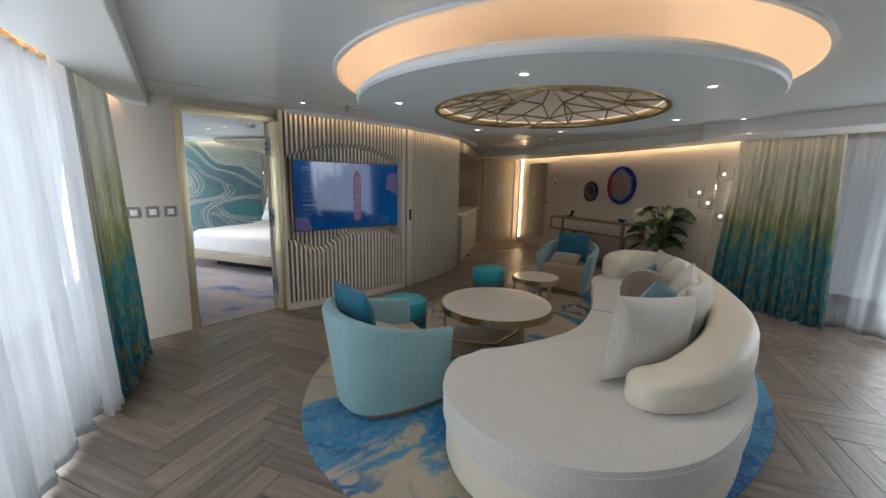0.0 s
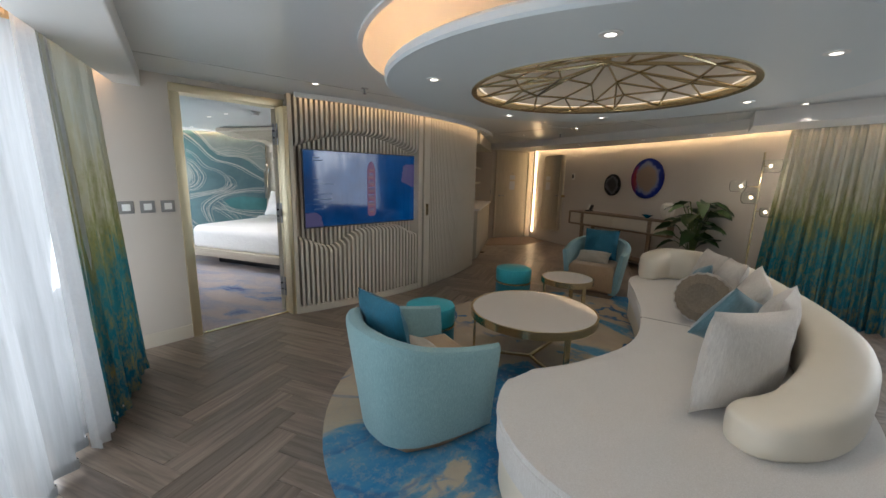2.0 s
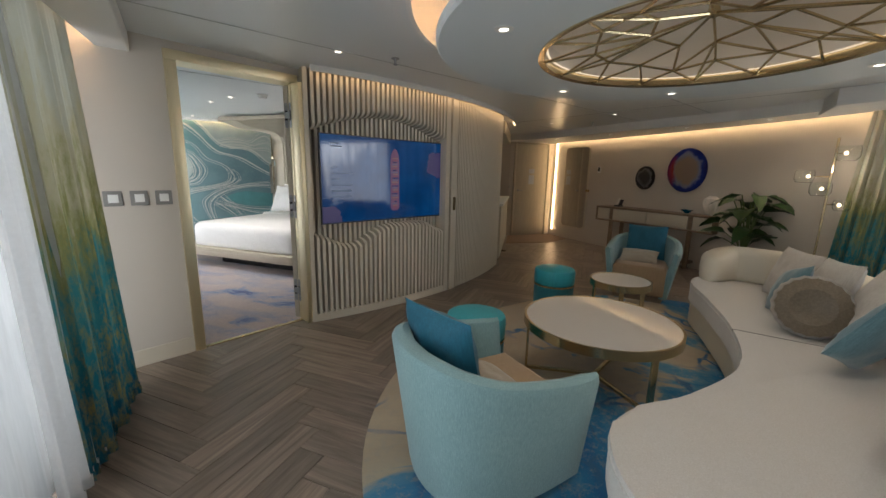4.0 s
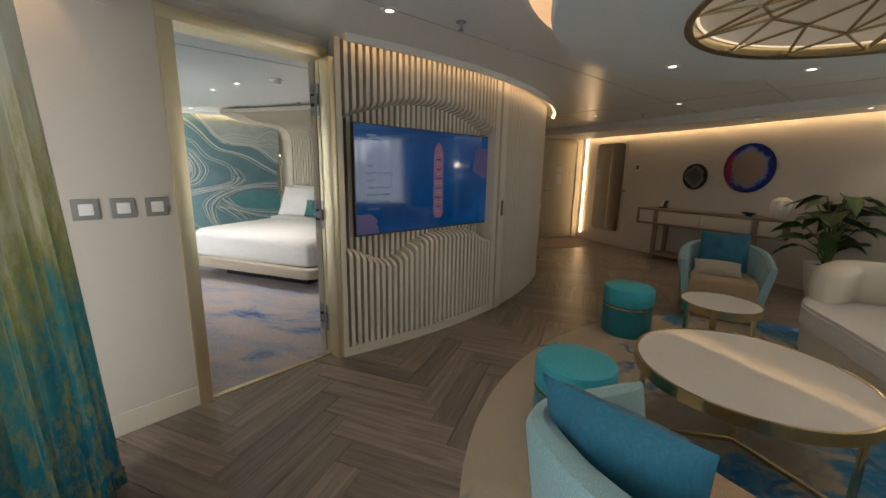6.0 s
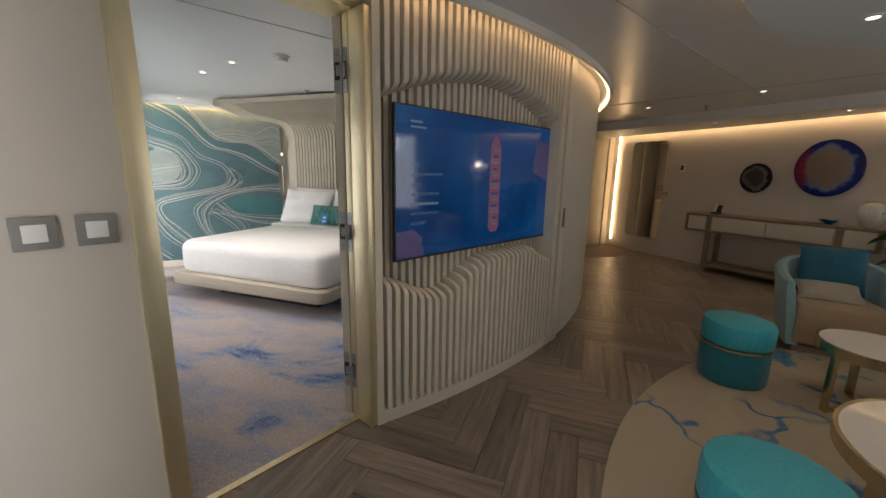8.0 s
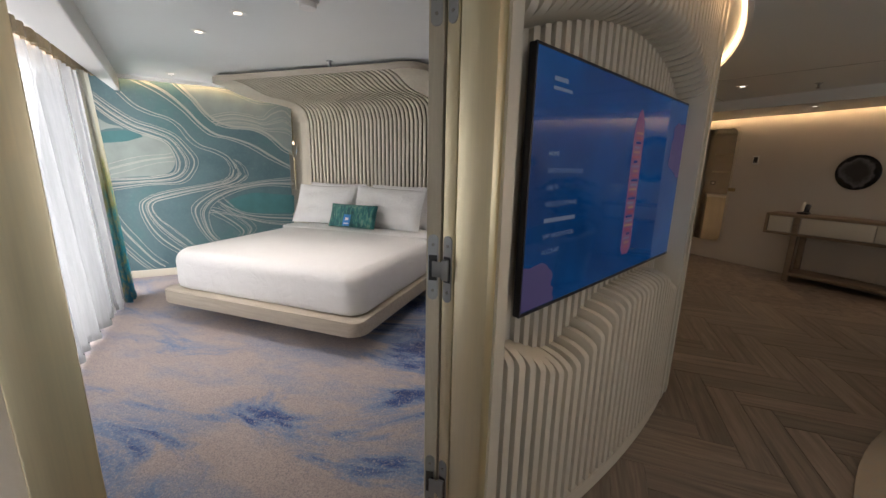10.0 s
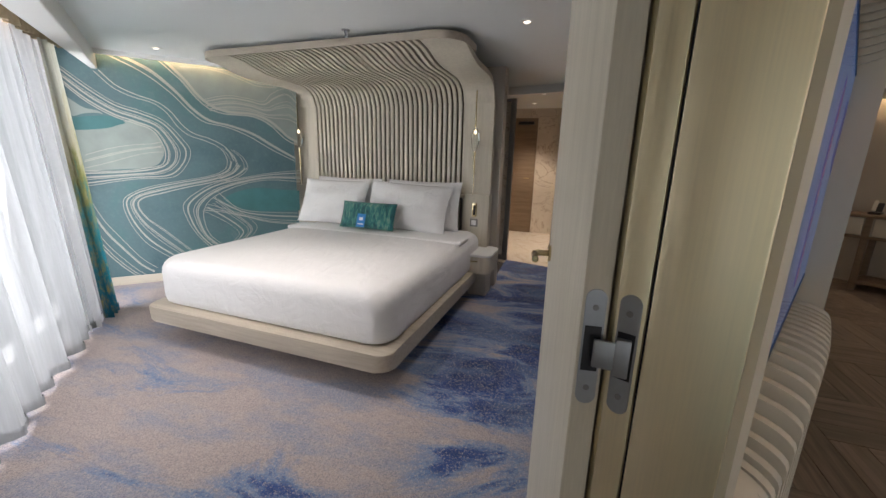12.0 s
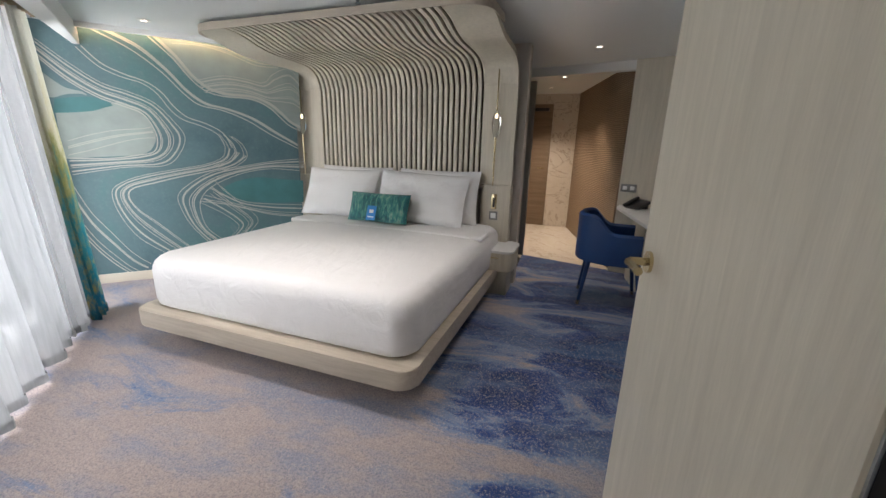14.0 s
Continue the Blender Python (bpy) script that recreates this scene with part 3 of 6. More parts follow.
band = [offset_line(LW_A, LW_D, s, o) for s, o in ((-0.3, 0.30), (6.2, 1.12), (6.2, 0.16), (-0.3, 0.16))]
struct("ceiling_band", prism(band, LOW, HI + 0.12, 0.008), M_WHITE, "lowered white ceiling band along the window", "ceiling", False)
edge = [(-0.25, 10.30), (0.30, 9.98), (1.2, 8.98), (2.22, 7.79), (2.88, 7.03), (3.22, 6.30), (3.45, 5.4), (3.62, 4.6), (4.0, 2.6), (4.2, -0.6)]
edge = [tuple(p) for p in spline(edge, 5)]
slot = []
for i, p in enumerate(ART):
    a, b = Vector(ART[max(i - 1, 0)]), Vector(ART[min(i + 1, len(ART) - 1)])
    d = (b - a).normalized()
    slot.append((p[0] + d.y * 0.10, p[1] - d.x * 0.10))
# keep the slot on the room's side of the wall
slot = [(2 * ART[i][0] - slot[i][0], 2 * ART[i][1] - slot[i][1]) if (slot[i][0] - ART[i][0]) + (slot[i][1] - ART[i][1]) > 0 else slot[i] for i in range(len(ART))]
struct("soffit", prism(edge[:24] + slot[::-1] + [(-0.30, 10.55)], LOW, HI + 0.1), M_WHITE, "curved lowered soffit along the art wall", "ceiling", False)
struct("soffit_slot_lid", sweep(ART, [(-0.01, HI + 0.02), (0.16, HI + 0.02), (0.16, HI + 0.05), (-0.01, HI + 0.05)]), M_WHITE, "lid of the light slot above the art wall", "ceiling", False)
RW_A, RW_D = Vector((3.50, 6.55)), Vector((0.636, -0.772)).normalized()
rb = [offset_line(RW_A, RW_D, s, o) for s, o in ((-0.38, -0.14), (6.5, -0.14), (6.5, -0.75), (-0.05, -0.75))]
struct("ceiling_band", prism(rb, LOW - 0.03, HI + 0.12, 0.008), M_WHITE, "lowered white ceiling band along the far window", "ceiling", False)

# bedroom band along its window
BW_A, BW_D = Vector((-3.80, 4.92)), Vector((-0.655, 0.756)).normalized()
bb = [offset_line(BW_A, BW_D, s, o) for s, o in ((-1.2, -0.50), (3.15, -0.06), (3.15, -0.015), (-1.2, -0.14))]
struct("ceiling_band", prism(bb, LOW - 0.03, HI + 0.12, 0.008), M_WHITE, "lowered white ceiling band along the bedroom window", "ceiling", False)

# walls
struct("wall_switch", prism([(SW.x, SW.y), door_at(0.0), door_at(-0.14, 0.16), (SW.x - 0.22, SW.y + 0.16)], 0.0, 2.5), M_WALL, "warm grey wall beside the bedroom door", "wall", False)
struct("wall_over_door", prism([door_at(0.0), door_at(0.93), door_at(0.93, 0.16), door_at(0.0, 0.16)], 2.13, 2.5), M_WALL, "wall strip over the bedroom door", "wall", False)
struct("baseboard", prism([(SW.x + 0.003, SW.y - 0.012), (door_at(0.0, -0.012)), door_at(0.0, -0.002), (SW.x + 0.003, SW.y)], 0.0, 0.12, 0.003), M_SLAT, "cream skirting under the switches", "baseboard", False)
struct("wall_partition", prism([(-2.48, 3.60), (-2.75, 3.64), (-4.05, 4.45), (-3.95, 4.66), door_at(-0.2, 0.16)], 0.0, 2.5), M_WALL, "wall between living room and bedroom", "wall", False)
struct("wall_screen", sweep(curve_pts(-46.6, -5, CR - 0.21, 40), [(0, 0), (0, 2.5), (-0.08, 2.5), (-0.08, 0)]), M_SHADEDBACK, "curved wall behind the slatted screen", "wall")
inner_wall = [(-1.76, 5.16), (-1.36, 5.80), (-0.95, 6.7), (-0.72, 7.5), (-0.62, 8.2), (-0.62, 8.86)]
struct("wall_bedroom_east", sweep([tuple(p) for p in spline(inner_wall, 4)], [(0, 0), (0.06, 0), (0.06, 2.5), (0, 2.5)]), M_WALL, "bedroom wall behind the open door", "wall")
wall_between("wall_art_end", (0.80, 11.22), (-0.16, 10.66), 0, 2.5, -0.12, M_WALL_LIVING, "wall around the entrance door")
struct("wall_art", sweep(ART, [(0, 0), (-0.12, 0), (-0.12, 2.5), (0, 2.5)]), M_WALL_LIVING, "warm cream wall washed by a cove light", "wall")
wall_between("wall_pantry_back", (-0.72, 10.9), (-0.72, 7.9), 0, 2.5, -0.08, M_WALL, "back wall of the pantry niche")
wall_between("wall_pantry_side", (-0.16, 10.66), (-0.72, 10.45), 0, 2.5, -0.1, M_WALL, "side wall of the pantry niche")
lw_far = offset_line(LW_A, LW_D, 6.2, -0.25)
wall_between("wall_behind", (lw_far[0] - 0.3, lw_far[1]), (7.0, -0.9), 0, 2.62, -0.12, M_WALL, "plain wall behind")
wall_between("wall_right_end", (7.0, -0.9), (7.0, 2.6), 0, 2.62, -0.12, M_WALL, "plain end wall")


def window_wall(name, a, d, s0, s1, out, label, panes):
    """A glazed wall: posts, head, sill and panes, out metres beyond the curtain line (left of d is positive)."""
    w = tagged(new(name), label, "window", kind="structure")
    n = Vector((-d.y, d.x))
    turn = math.degrees(math.atan2(d.y, d.x))
    base = a + n * out
    m = pose(base.x, base.y, 0, 0, 0, turn)
    part("window_head", box(s0, s1, -0.05, 0.05, 2.05, 2.62, m=m), M_WHITE, w, smooth=False)
    part("window_sill", box(s0, s1, -0.06, 0.06, 0.0, 0.10, 0.006, m=m), M_WHITE, w, smooth=False)
    step = (s1 - s0) / panes
    for i in range(panes + 1):
        part("window_frame", box(s0 + i * step - 0.03, s0 + i * step + 0.03, -0.04, 0.04, 0.10, 2.05, 0.005, m=m), M_WHITE, w, smooth=False)
    for i in range(panes):
        p = part("pane", box(s0 + i * step + 0.03, s0 + (i + 1) * step - 0.03, -0.006, 0.006, 0.10, 2.05, m=m), M_PANE, w, smooth=False)
        p.visible_shadow = False
    return w, m


window_wall("window_1", LW_A, LW_D, -0.35, 6.2, -0.30, "floor-to-ceiling window behind white sheers", 4)
window_wall("window_2", RW_A, RW_D, 0.0, 6.0, 0.34, "floor-to-ceiling window on the far side", 4)
window_wall("window_3", BW_A, BW_D, -0.75, 2.95, 0.30, "floor-to-ceiling bedroom window behind sheers", 3)
# bright hazy distance outside each window
for a, d, s, o in ((LW_A, LW_D, 3.0, -2.2), (RW_A, RW_D, 3.0, 2.2), (BW_A, BW_D, 1.1, 2.2)):
    n = Vector((-d.y, d.x))
    c = a + d * s + n * o
    m = pose(c.x, c.y, 0, 0, 0, math.degrees(math.atan2(d.y, d.x)))
    struct("backdrop", box(-6, 6, -0.01, 0.01, -1.2, 4.0, m=m), M_OUT, "bright hazy daylight outside the window", "backdrop", False)

# mural wall of the bedroom
MU_A, MU_B = Vector((-5.9, 7.2)), Vector((-4.4, 8.4))
MU_D = (MU_B - MU_A).normalized()
MU_T = math.degrees(math.atan2(MU_D.y, MU_D.x))
mural = tagged(new("wall_mural"), "teal mural wall with flowing cream contour lines", "wall", kind="structure")
mural.matrix_world = pose(MU_A.x, MU_A.y, 0, 0, 0, MU_T)
part("mural_panel", box(-0.6, 1.785, 0.0, 0.10, 0.0, 2.5), M_MURAL, mural, smooth=False)
part("baseboard", box(-0.6, 1.785, -0.014, 0.0, 0.0, 0.09, 0.003), M_SLAT, mural, "cream skirting")


def ribbon(points, width, y=-0.004):
    """A flat painted line on the mural."""
    bm = bmesh.new()
    pts = [Vector(p) for p in points]
    rows = []
    for i, p in enumerate(pts):
        d = (pts[min(i + 1, len(pts) - 1)] - pts[max(i - 1, 0)]).normalized()
        n = Vector((-d.y, d.x)) * width / 2
        rows.append([bm.verts.new((p.x + n.x, y, p.y + n.y)), bm.verts.new((p.x - n.x, y, p.y - n.y))])
    for a, b in zip(rows, rows[1:]):
        bm.faces.new((a[0], a[1], b[1], b[0]))
    return bm


def bundle(line_a, line_b, count, width):
    """Lines that fan out from one flowing curve to another."""
    a, b = spline(line_a, 8), spline(line_b, 8)
    for i in range(count):
        t = i / max(count - 1, 1)
        t = t + 0.5 / count * math.sin(i * 2.3)
        part("contour_line", ribbon([p.lerp(q, t) for p, q in zip(a, b)], width * (0.8 + 0.4 * ((i * 7) % 3) / 2)), M_MURALINE, mural, smooth=False)


def wash(line_a, line_b, y=-0.0025, material=M_MURALCREAM, name="cream_wash"):
    a, b = spline(line_a, 8), spline(line_b, 8)
    bm = bmesh.new()
    va = [bm.verts.new((p.x, y, p.y)) for p in a]
    vb = [bm.verts.new((p.x, y, p.y)) for p in b]
    for i in range(len(va) - 1):
        bm.faces.new((va[i], va[i + 1], vb[i + 1], vb[i]))
    part(name, bm, material, mural, smooth=False)


def tint(line_a, line_b):
    wash(line_a, line_b, -0.003, M_MURALTEAL, "teal_wash")


wash([(-0.08, 1.51), (0.07, 1.52), (0.22, 1.56), (0.33, 1.61), (0.48, 1.55), (0.55, 1.44), (0.57, 1.33)], [(-0.10, 1.13), (0.02, 1.14), (0.14, 1.15), (0.30, 1.16), (0.42, 1.17), (0.51, 1.21), (0.56, 1.29)])
wash([(0.66, 2.18), (0.85, 2.17), (1.08, 2.15), (1.38, 2.09), (1.65, 2.05), (1.84, 1.99)], [(0.78, 2.02), (0.91, 1.85), (1.14, 1.73), (1.40, 1.70), (1.62, 1.59), (1.82, 1.44)])
wash([(-0.11, 1.81), (-0.05, 1.75), (0.02, 1.70), (0.11, 1.68), (0.14, 1.66)], [(-0.14, 1.62), (-0.07, 1.62), (0.01, 1.65), (0.10, 1.66), (0.14, 1.65)])
tint([(-0.07, 1.61), (0.05, 1.63), (0.17, 1.64), (0.27, 1.61), (0.30, 1.58)], [(-0.09, 1.50), (0.03, 1.51), (0.16, 1.53), (0.24, 1.56), (0.30, 1.58)])
tint([(1.03, 0.85), (1.17, 0.92), (1.37, 0.96), (1.57, 0.94), (1.81, 0.92)], [(1.05, 0.81), (1.21, 0.73), (1.41, 0.70), (1.58, 0.69), (1.80, 0.69)])
bundle([(0.20, 2.19), (0.48, 2.05), (0.68, 1.89), (0.82, 1.73), (0.94, 1.63), (1.13, 1.59), (1.33, 1.51), (1.54, 1.38), (1.79, 1.25)], [(0.30, 2.20), (0.55, 2.09), (0.73, 1.92), (0.87, 1.75), (1.01, 1.65), (1.18, 1.61), (1.39, 1.54), (1.60, 1.41), (1.80, 1.29)], 3, 0.012)
bundle([(0.62, 2.17), (0.78, 2.01), (0.89, 1.86), (1.00, 1.76), (1.14, 1.72), (1.38, 1.71), (1.54, 1.64), (1.70, 1.49), (1.82, 1.43)], [(0.69, 2.17), (0.82, 2.03), (0.92, 1.89), (1.04, 1.79), (1.19, 1.75), (1.41, 1.74), (1.58, 1.67), (1.73, 1.53), (1.82, 1.48)], 3, 0.013)
bundle([(-0.11, 2.05), (0.07, 1.89), (0.25, 1.76), (0.43, 1.70), (0.60, 1.62), (0.73, 1.46), (0.79, 1.34), (0.74, 1.20), (0.61, 1.08), (0.30, 1.06), (-0.06, 1.00)], [(-0.13, 1.93), (0.03, 1.76), (0.21, 1.64), (0.37, 1.58), (0.50, 1.52), (0.56, 1.40), (0.57, 1.29), (0.53, 1.20), (0.41, 1.17), (0.21, 1.14), (-0.06, 1.14)], 9, 0.007)
bundle([(0.13, 2.02), (0.25, 1.89), (0.39, 1.82), (0.53, 1.78), (0.63, 1.70), (0.71, 1.57), (0.80, 1.49), (0.94, 1.44), (1.06, 1.37), (1.11, 1.26)], [(0.16, 2.03), (0.27, 1.91), (0.41, 1.84), (0.56, 1.79), (0.66, 1.71), (0.74, 1.59), (0.83, 1.51), (0.97, 1.46), (1.10, 1.38), (1.16, 1.25)], 2, 0.009)
bundle([(1.11, 1.26), (1.08, 1.16), (0.93, 1.09), (0.67, 1.04), (0.43, 0.99), (0.27, 0.93), (0.18, 0.84), (0.21, 0.63), (0.32, 0.41), (0.52, 0.23)], [(1.29, 1.17), (1.16, 1.08), (0.94, 1.02), (0.71, 0.97), (0.52, 0.92), (0.34, 0.87), (0.30, 0.79), (0.36, 0.67), (0.48, 0.55), (0.71, 0.29)], 8, 0.007)
bundle([(1.07, 1.38), (1.12, 1.30), (1.14, 1.21), (1.11, 1.14), (1.00, 1.08)], [(1.17, 1.36), (1.26, 1.28), (1.29, 1.17), (1.21, 1.09), (1.07, 1.03)], 5, 0.006)
bundle([(1.83, 1.15), (1.52, 1.12), (1.24, 1.07), (0.99, 1.02), (0.81, 0.93), (0.67, 0.80), (0.69, 0.63), (0.76, 0.47), (0.86, 0.33)], [(1.82, 1.03), (1.52, 1.05), (1.29, 1.02), (1.08, 0.95), (0.91, 0.85), (0.83, 0.73), (0.83, 0.59), (0.87, 0.46), (0.97, 0.35)], 7, 0.008)
bundle([(0.99, 0.93), (1.07, 0.82), (1.22, 0.72), (1.49, 0.68), (1.79, 0.66)], [(0.83, 0.72), (1.04, 0.69), (1.26, 0.63), (1.48, 0.56), (1.77, 0.52)], 6, 0.007)
bundle([(0.83, 0.73), (0.99, 0.63), (1.10, 0.54), (1.15, 0.46), (1.08, 0.37)], [(1.02, 0.87), (1.16, 0.71), (1.29, 0.58), (1.32, 0.50), (1.24, 0.40)], 7, 0.006)
bundle([(-0.07, 0.90), (0.01, 0.67), (0.12, 0.48), (0.25, 0.27), (0.37, 0.15)], [(-0.08, 0.45), (0.00, 0.30), (0.10, 0.16), (0.20, 0.06), (0.27, 0.02)], 6, 0.0075)
bundle([(0.94, 1.84), (1.16, 1.90), (1.34, 1.89), (1.50, 1.87), (1.60, 1.96), (1.74, 2.02), (1.84, 1.93)], [(1.00, 1.74), (1.20, 1.77), (1.38, 1.76), (1.54, 1.71), (1.68, 1.70), (1.76, 1.69), (1.83, 1.65)], 9, 0.006)
bundle([(0.79, 2.13), (0.99, 2.14), (1.18, 2.11), (1.33, 2.06), (1.46, 2.02), (1.65, 2.02)], [(0.89, 2.15), (1.04, 2.15), (1.21, 2.13), (1.34, 2.08), (1.48, 2.04), (1.66, 2.04)], 2, 0.008)
bundle([(-0.04, 1.28), (0.13, 1.34), (0.30, 1.38), (0.48, 1.40), (0.55, 1.42)], [(-0.06, 1.17), (0.11, 1.22), (0.29, 1.28), (0.45, 1.32), (0.56, 1.33)], 4, 0.006)

# bedroom headboard side and bathroom surroundings
O = Vector((-2.62, 6.11))
BT = -8.5
BM = pose(O.x, O.y, 0, 0, 0, BT)
struct("wall_headboard", box(-2.7, 0.12, 2.16, 2.30, 0.0, 2.5, m=BM), M_WALL, "wall behind the slatted bed canopy", "wall", False)
struct("wall_vanity_end", prism([(-1.15, 8.95), (-0.60, 8.72), (-0.56, 8.82), (-1.11, 9.05)], 0, 2.5), M_OAKV, "bleached oak wall panel above the desk", "wall", False)
struct("wall_ribbed", prism([(-1.14, 9.06), (-1.02, 9.06), (-1.22, 11.5), (-1.36, 11.4)], 0, 2.5), M_RIB, "brown ribbed wooden wall", "wall", False)
struct("wall_marble", prism([(-1.34, 11.42), (-2.7, 11.62), (-2.7, 11.75), (-1.34, 11.55)], 0, 2.5), M_MARBLE, "cream veined marble wall", "wall", False)
struct("wall_bathroom_west", prism([(-2.22, 9.3), (-2.34, 9.3), (-2.75, 11.7), (-2.62, 11.7)], 0, 2.5), M_MARBLE, "marble side wall of the bathroom", "wall", False)
struct("bathroom_header", prism([(-2.2, 9.38), (-1.13, 8.97), (-1.10, 9.05), (-2.17, 9.46)], 2.10, 2.5), M_WHITE, "white header over the bathroom opening", "wall", False)
slide = thing("sliding_panel", (-2.12, 9.36, 0), "framed mirrored sliding door panel standing open", "sliding door", turn=-21)
part("panel", box(-0.24, -0.03, -0.012, 0.012, 0.07, 2.02), M_MIRROR, slide, smooth=False)
part("frame", box(-0.03, 0.03, -0.02, 0.02, 0.0, 2.06, 0.004), M_GREYPLATE, slide)
part("frame", box(-0.27, -0.24, -0.02, 0.02, 0.0, 2.06, 0.004), M_GREYPLATE, slide)
part("rail", box(-0.24, -0.03, -0.02, 0.02, 2.02, 2.06, 0.004), M_GREYPLATE, slide)
part("rail", box(-0.24, -0.03, -0.02, 0.02, 0.0, 0.07, 0.004), M_GREYPLATE, slide)
bdoor = tagged(new("door_3"), "light wooden bathroom door with a lever handle", "door", kind="structure")
bdoor.matrix_world = pose(-2.52, 11.60, 0, 0, 0, -8)
part("leaf", box(0, 0.78, -0.05, 0.0, 0.01, 2.03, 0.004), M_OAKBROWN, bdoor)
part("door_handle", tube([(0.70, -0.05, 1.0), (0.70, -0.10, 1.0), (0.60, -0.10, 1.0)], 0.009), M_BRASS_S, bdoor, "brass lever")
part("closer", box(0.45, 0.72, -0.09, -0.052, 1.92, 1.97, 0.004), M_BLACK, bdoor)

# door frame of the bedroom: brushed brass, deep
DM = pose(DOOR_A.x, DOOR_A.y, 0, 0, 0, math.degrees(math.atan2(DOOR_D.y, DOOR_D.x)))
frame_1 = tagged(new("door_frame_1"), "brushed brass door frame with a deep reveal", "door frame", kind="structure")
part("jamb", box(-0.03, 0.04, -0.018, 0.06, 0, 2.07, 0.003, m=DM), M_BRASS, frame_1)
part("jamb", box(0.848, 0.905, -0.105, 0.014, 0, 2.07, 0.003, m=DM), M_BRASS, frame_1)
part("hinge_jamb", box(0.848, 0.905, 0.018, 0.062, 0, 2.07, 0.003, m=DM), M_BRASS, frame_1)
# black strip set between the jambs stands for the shade in the groove
part("groove", box(0.854, 0.905, 0.0145, 0.0175, 0, 2.07, m=DM), M_BLACK, frame_1, "black strip standing for the groove's shade", False)
part("stop_strip", box(0.875, 0.935, 0.065, 0.077, 0, 2.07, 0.003, m=DM), M_BRASS, frame_1)
part("head", box(-0.03, 0.895, -0.018, 0.17, 2.072, 2.135, 0.003, m=DM), M_BRASS, frame_1)


def hinge_half(name, parent, m, label):
    """A pill-shaped steel plate in the local xz plane facing -y, with a black slip for the pocket's shade and two
    screws.
    """
    h = part(name, prism(rounded(0.032, 0.205, 0.0159, 8), 0.0, 0.003, m=m @ pose(0, 0, 0, 90, 0, 0)), M_STEEL, parent, label)
    # no hole is cut: a black slip on the plate gives the pocket's shade
    part("pocket", box(-0.013, 0.013, -0.0042, -0.0034, -0.040, 0.040, m=m), M_BLACK, h, "black slip standing for the pocket's shade", False)
    for z in (-0.072, 0.072):
        part("screw", lathe([(0.005, 0), (0.005, 0.0012), (0.003, 0.0016)], 12, m=m @ pose(0, -0.003, z, 90, 0, 0)), M_GREYPLATE, h)
    return h


LEAF = 0.672
HP = Vector(door_at(0.834, 0.088))
door_1 = tagged(new("door_1"), "bleached oak bedroom door standing wide open", "door", kind="structure")
door_1.matrix_world = pose(HP.x, HP.y, 0, 0, 0, 90.3)
part("leaf", box(0.004, LEAF, -0.022, 0.022, 0.012, 2.06, 0.004), M_OAKV, door_1)
for z in (0.28, 1.05, 1.82):
    jamb_half = hinge_half("hinge", frame_1, DM @ pose(0.848, 0.040, z, 0, 0, -90), "grey concealed hinge")
    hinge_half("hinge_plate", door_1, pose(0.004, 0.0, z, 0, 0, -90), "grey hinge plate")
    a, b = door_at(0.838, 0.040), door_at(0.826, 0.078)
    link = Vector((b[0] - a[0], b[1] - a[1]))
    m = pose(a[0], a[1], z, 0, 0, math.degrees(math.atan2(link.y, link.x)))
    part("knuckle", box(-0.010, 0.012, -0.004, 0.007, -0.032, 0.032, 0.002, m=m), M_STEEL, jamb_half)
    part("knuckle_arm", box(0.0, link.length + 0.004, -0.002, 0.005, -0.024, 0.024, 0.002, m=m), M_STEEL, jamb_half)
hd = part("door_handle", tube([(0.61, 0.022, 1.06), (0.61, 0.066, 1.06), (0.60, 0.072, 1.06), (0.52, 0.072, 1.06)], 0.010), M_BRASS_S, door_1, "brass lever handle")
part("rosette", lathe([(0.026, 0), (0.026, 0.008)], 20, m=pose(0.61, 0.022, 1.06, -90, 0, 0)), M_BRASS_S, hd)

# entrance door
ed = Vector((0.80, 11.22)) - Vector((-0.16, 10.66))
EM_T = math.degrees(math.atan2(ed.y, ed.x))
door_2 = tagged(new("door_2"), "pale wooden entrance door with paper notices", "door", kind="structure")
door_2.matrix_world = pose(-0.16, 10.66, 0, 0, 0, EM_T)
part("leaf", box(0.14, 0.94, -0.03, -0.002, 0.01, 2.03, 0.003), M_OAKV, door_2)
part("door_frame", box(0.09, 0.137, -0.045, -0.002, 0.0, 2.08, 0.003), M_SLAT, door_2)
part("door_frame", box(0.943, 0.99, -0.045, -0.002, 0.0, 2.08, 0.003), M_SLAT, door_2)
part("door_frame", box(0.14, 0.94, -0.045, -0.002, 2.035, 2.08, 0.003), M_SLAT, door_2)
lever = part("door_handle", tube([(0.21, -0.03, 1.02), (0.21, -0.075, 1.02), (0.31, -0.075, 1.02)], 0.009), M_STEEL, door_2, "steel lever")
part("rosette", lathe([(0.026, 0), (0.026, 0.006)], 18, m=pose(0.21, -0.03, 1.02, 90, 0, 0)), M_STEEL, lever)
part("notice", box(0.47, 0.61, -0.034, -0.031, 1.16, 1.36), M_PAPER, door_2, "white paper notice", False)
part("notice", box(0.47, 0.61, -0.034, -0.031, 1.40, 1.50), M_PAPER, door_2, "white paper notice", False)
part("peephole", lathe([(0.012, 0), (0.012, 0.006)], 14, m=pose(0.54, -0.03, 1.54, 90, 0, 0)), M_STEEL, door_2)
struct("entry_carpet", prism([(-0.12, 9.55), (0.75, 9.95), (1.15, 10.55), (0.82, 11.15), (-0.12, 10.62)], -0.002, 0.006), M_ENTRYMAT, "patterned brown carpet inside the entrance", "carpet", False)

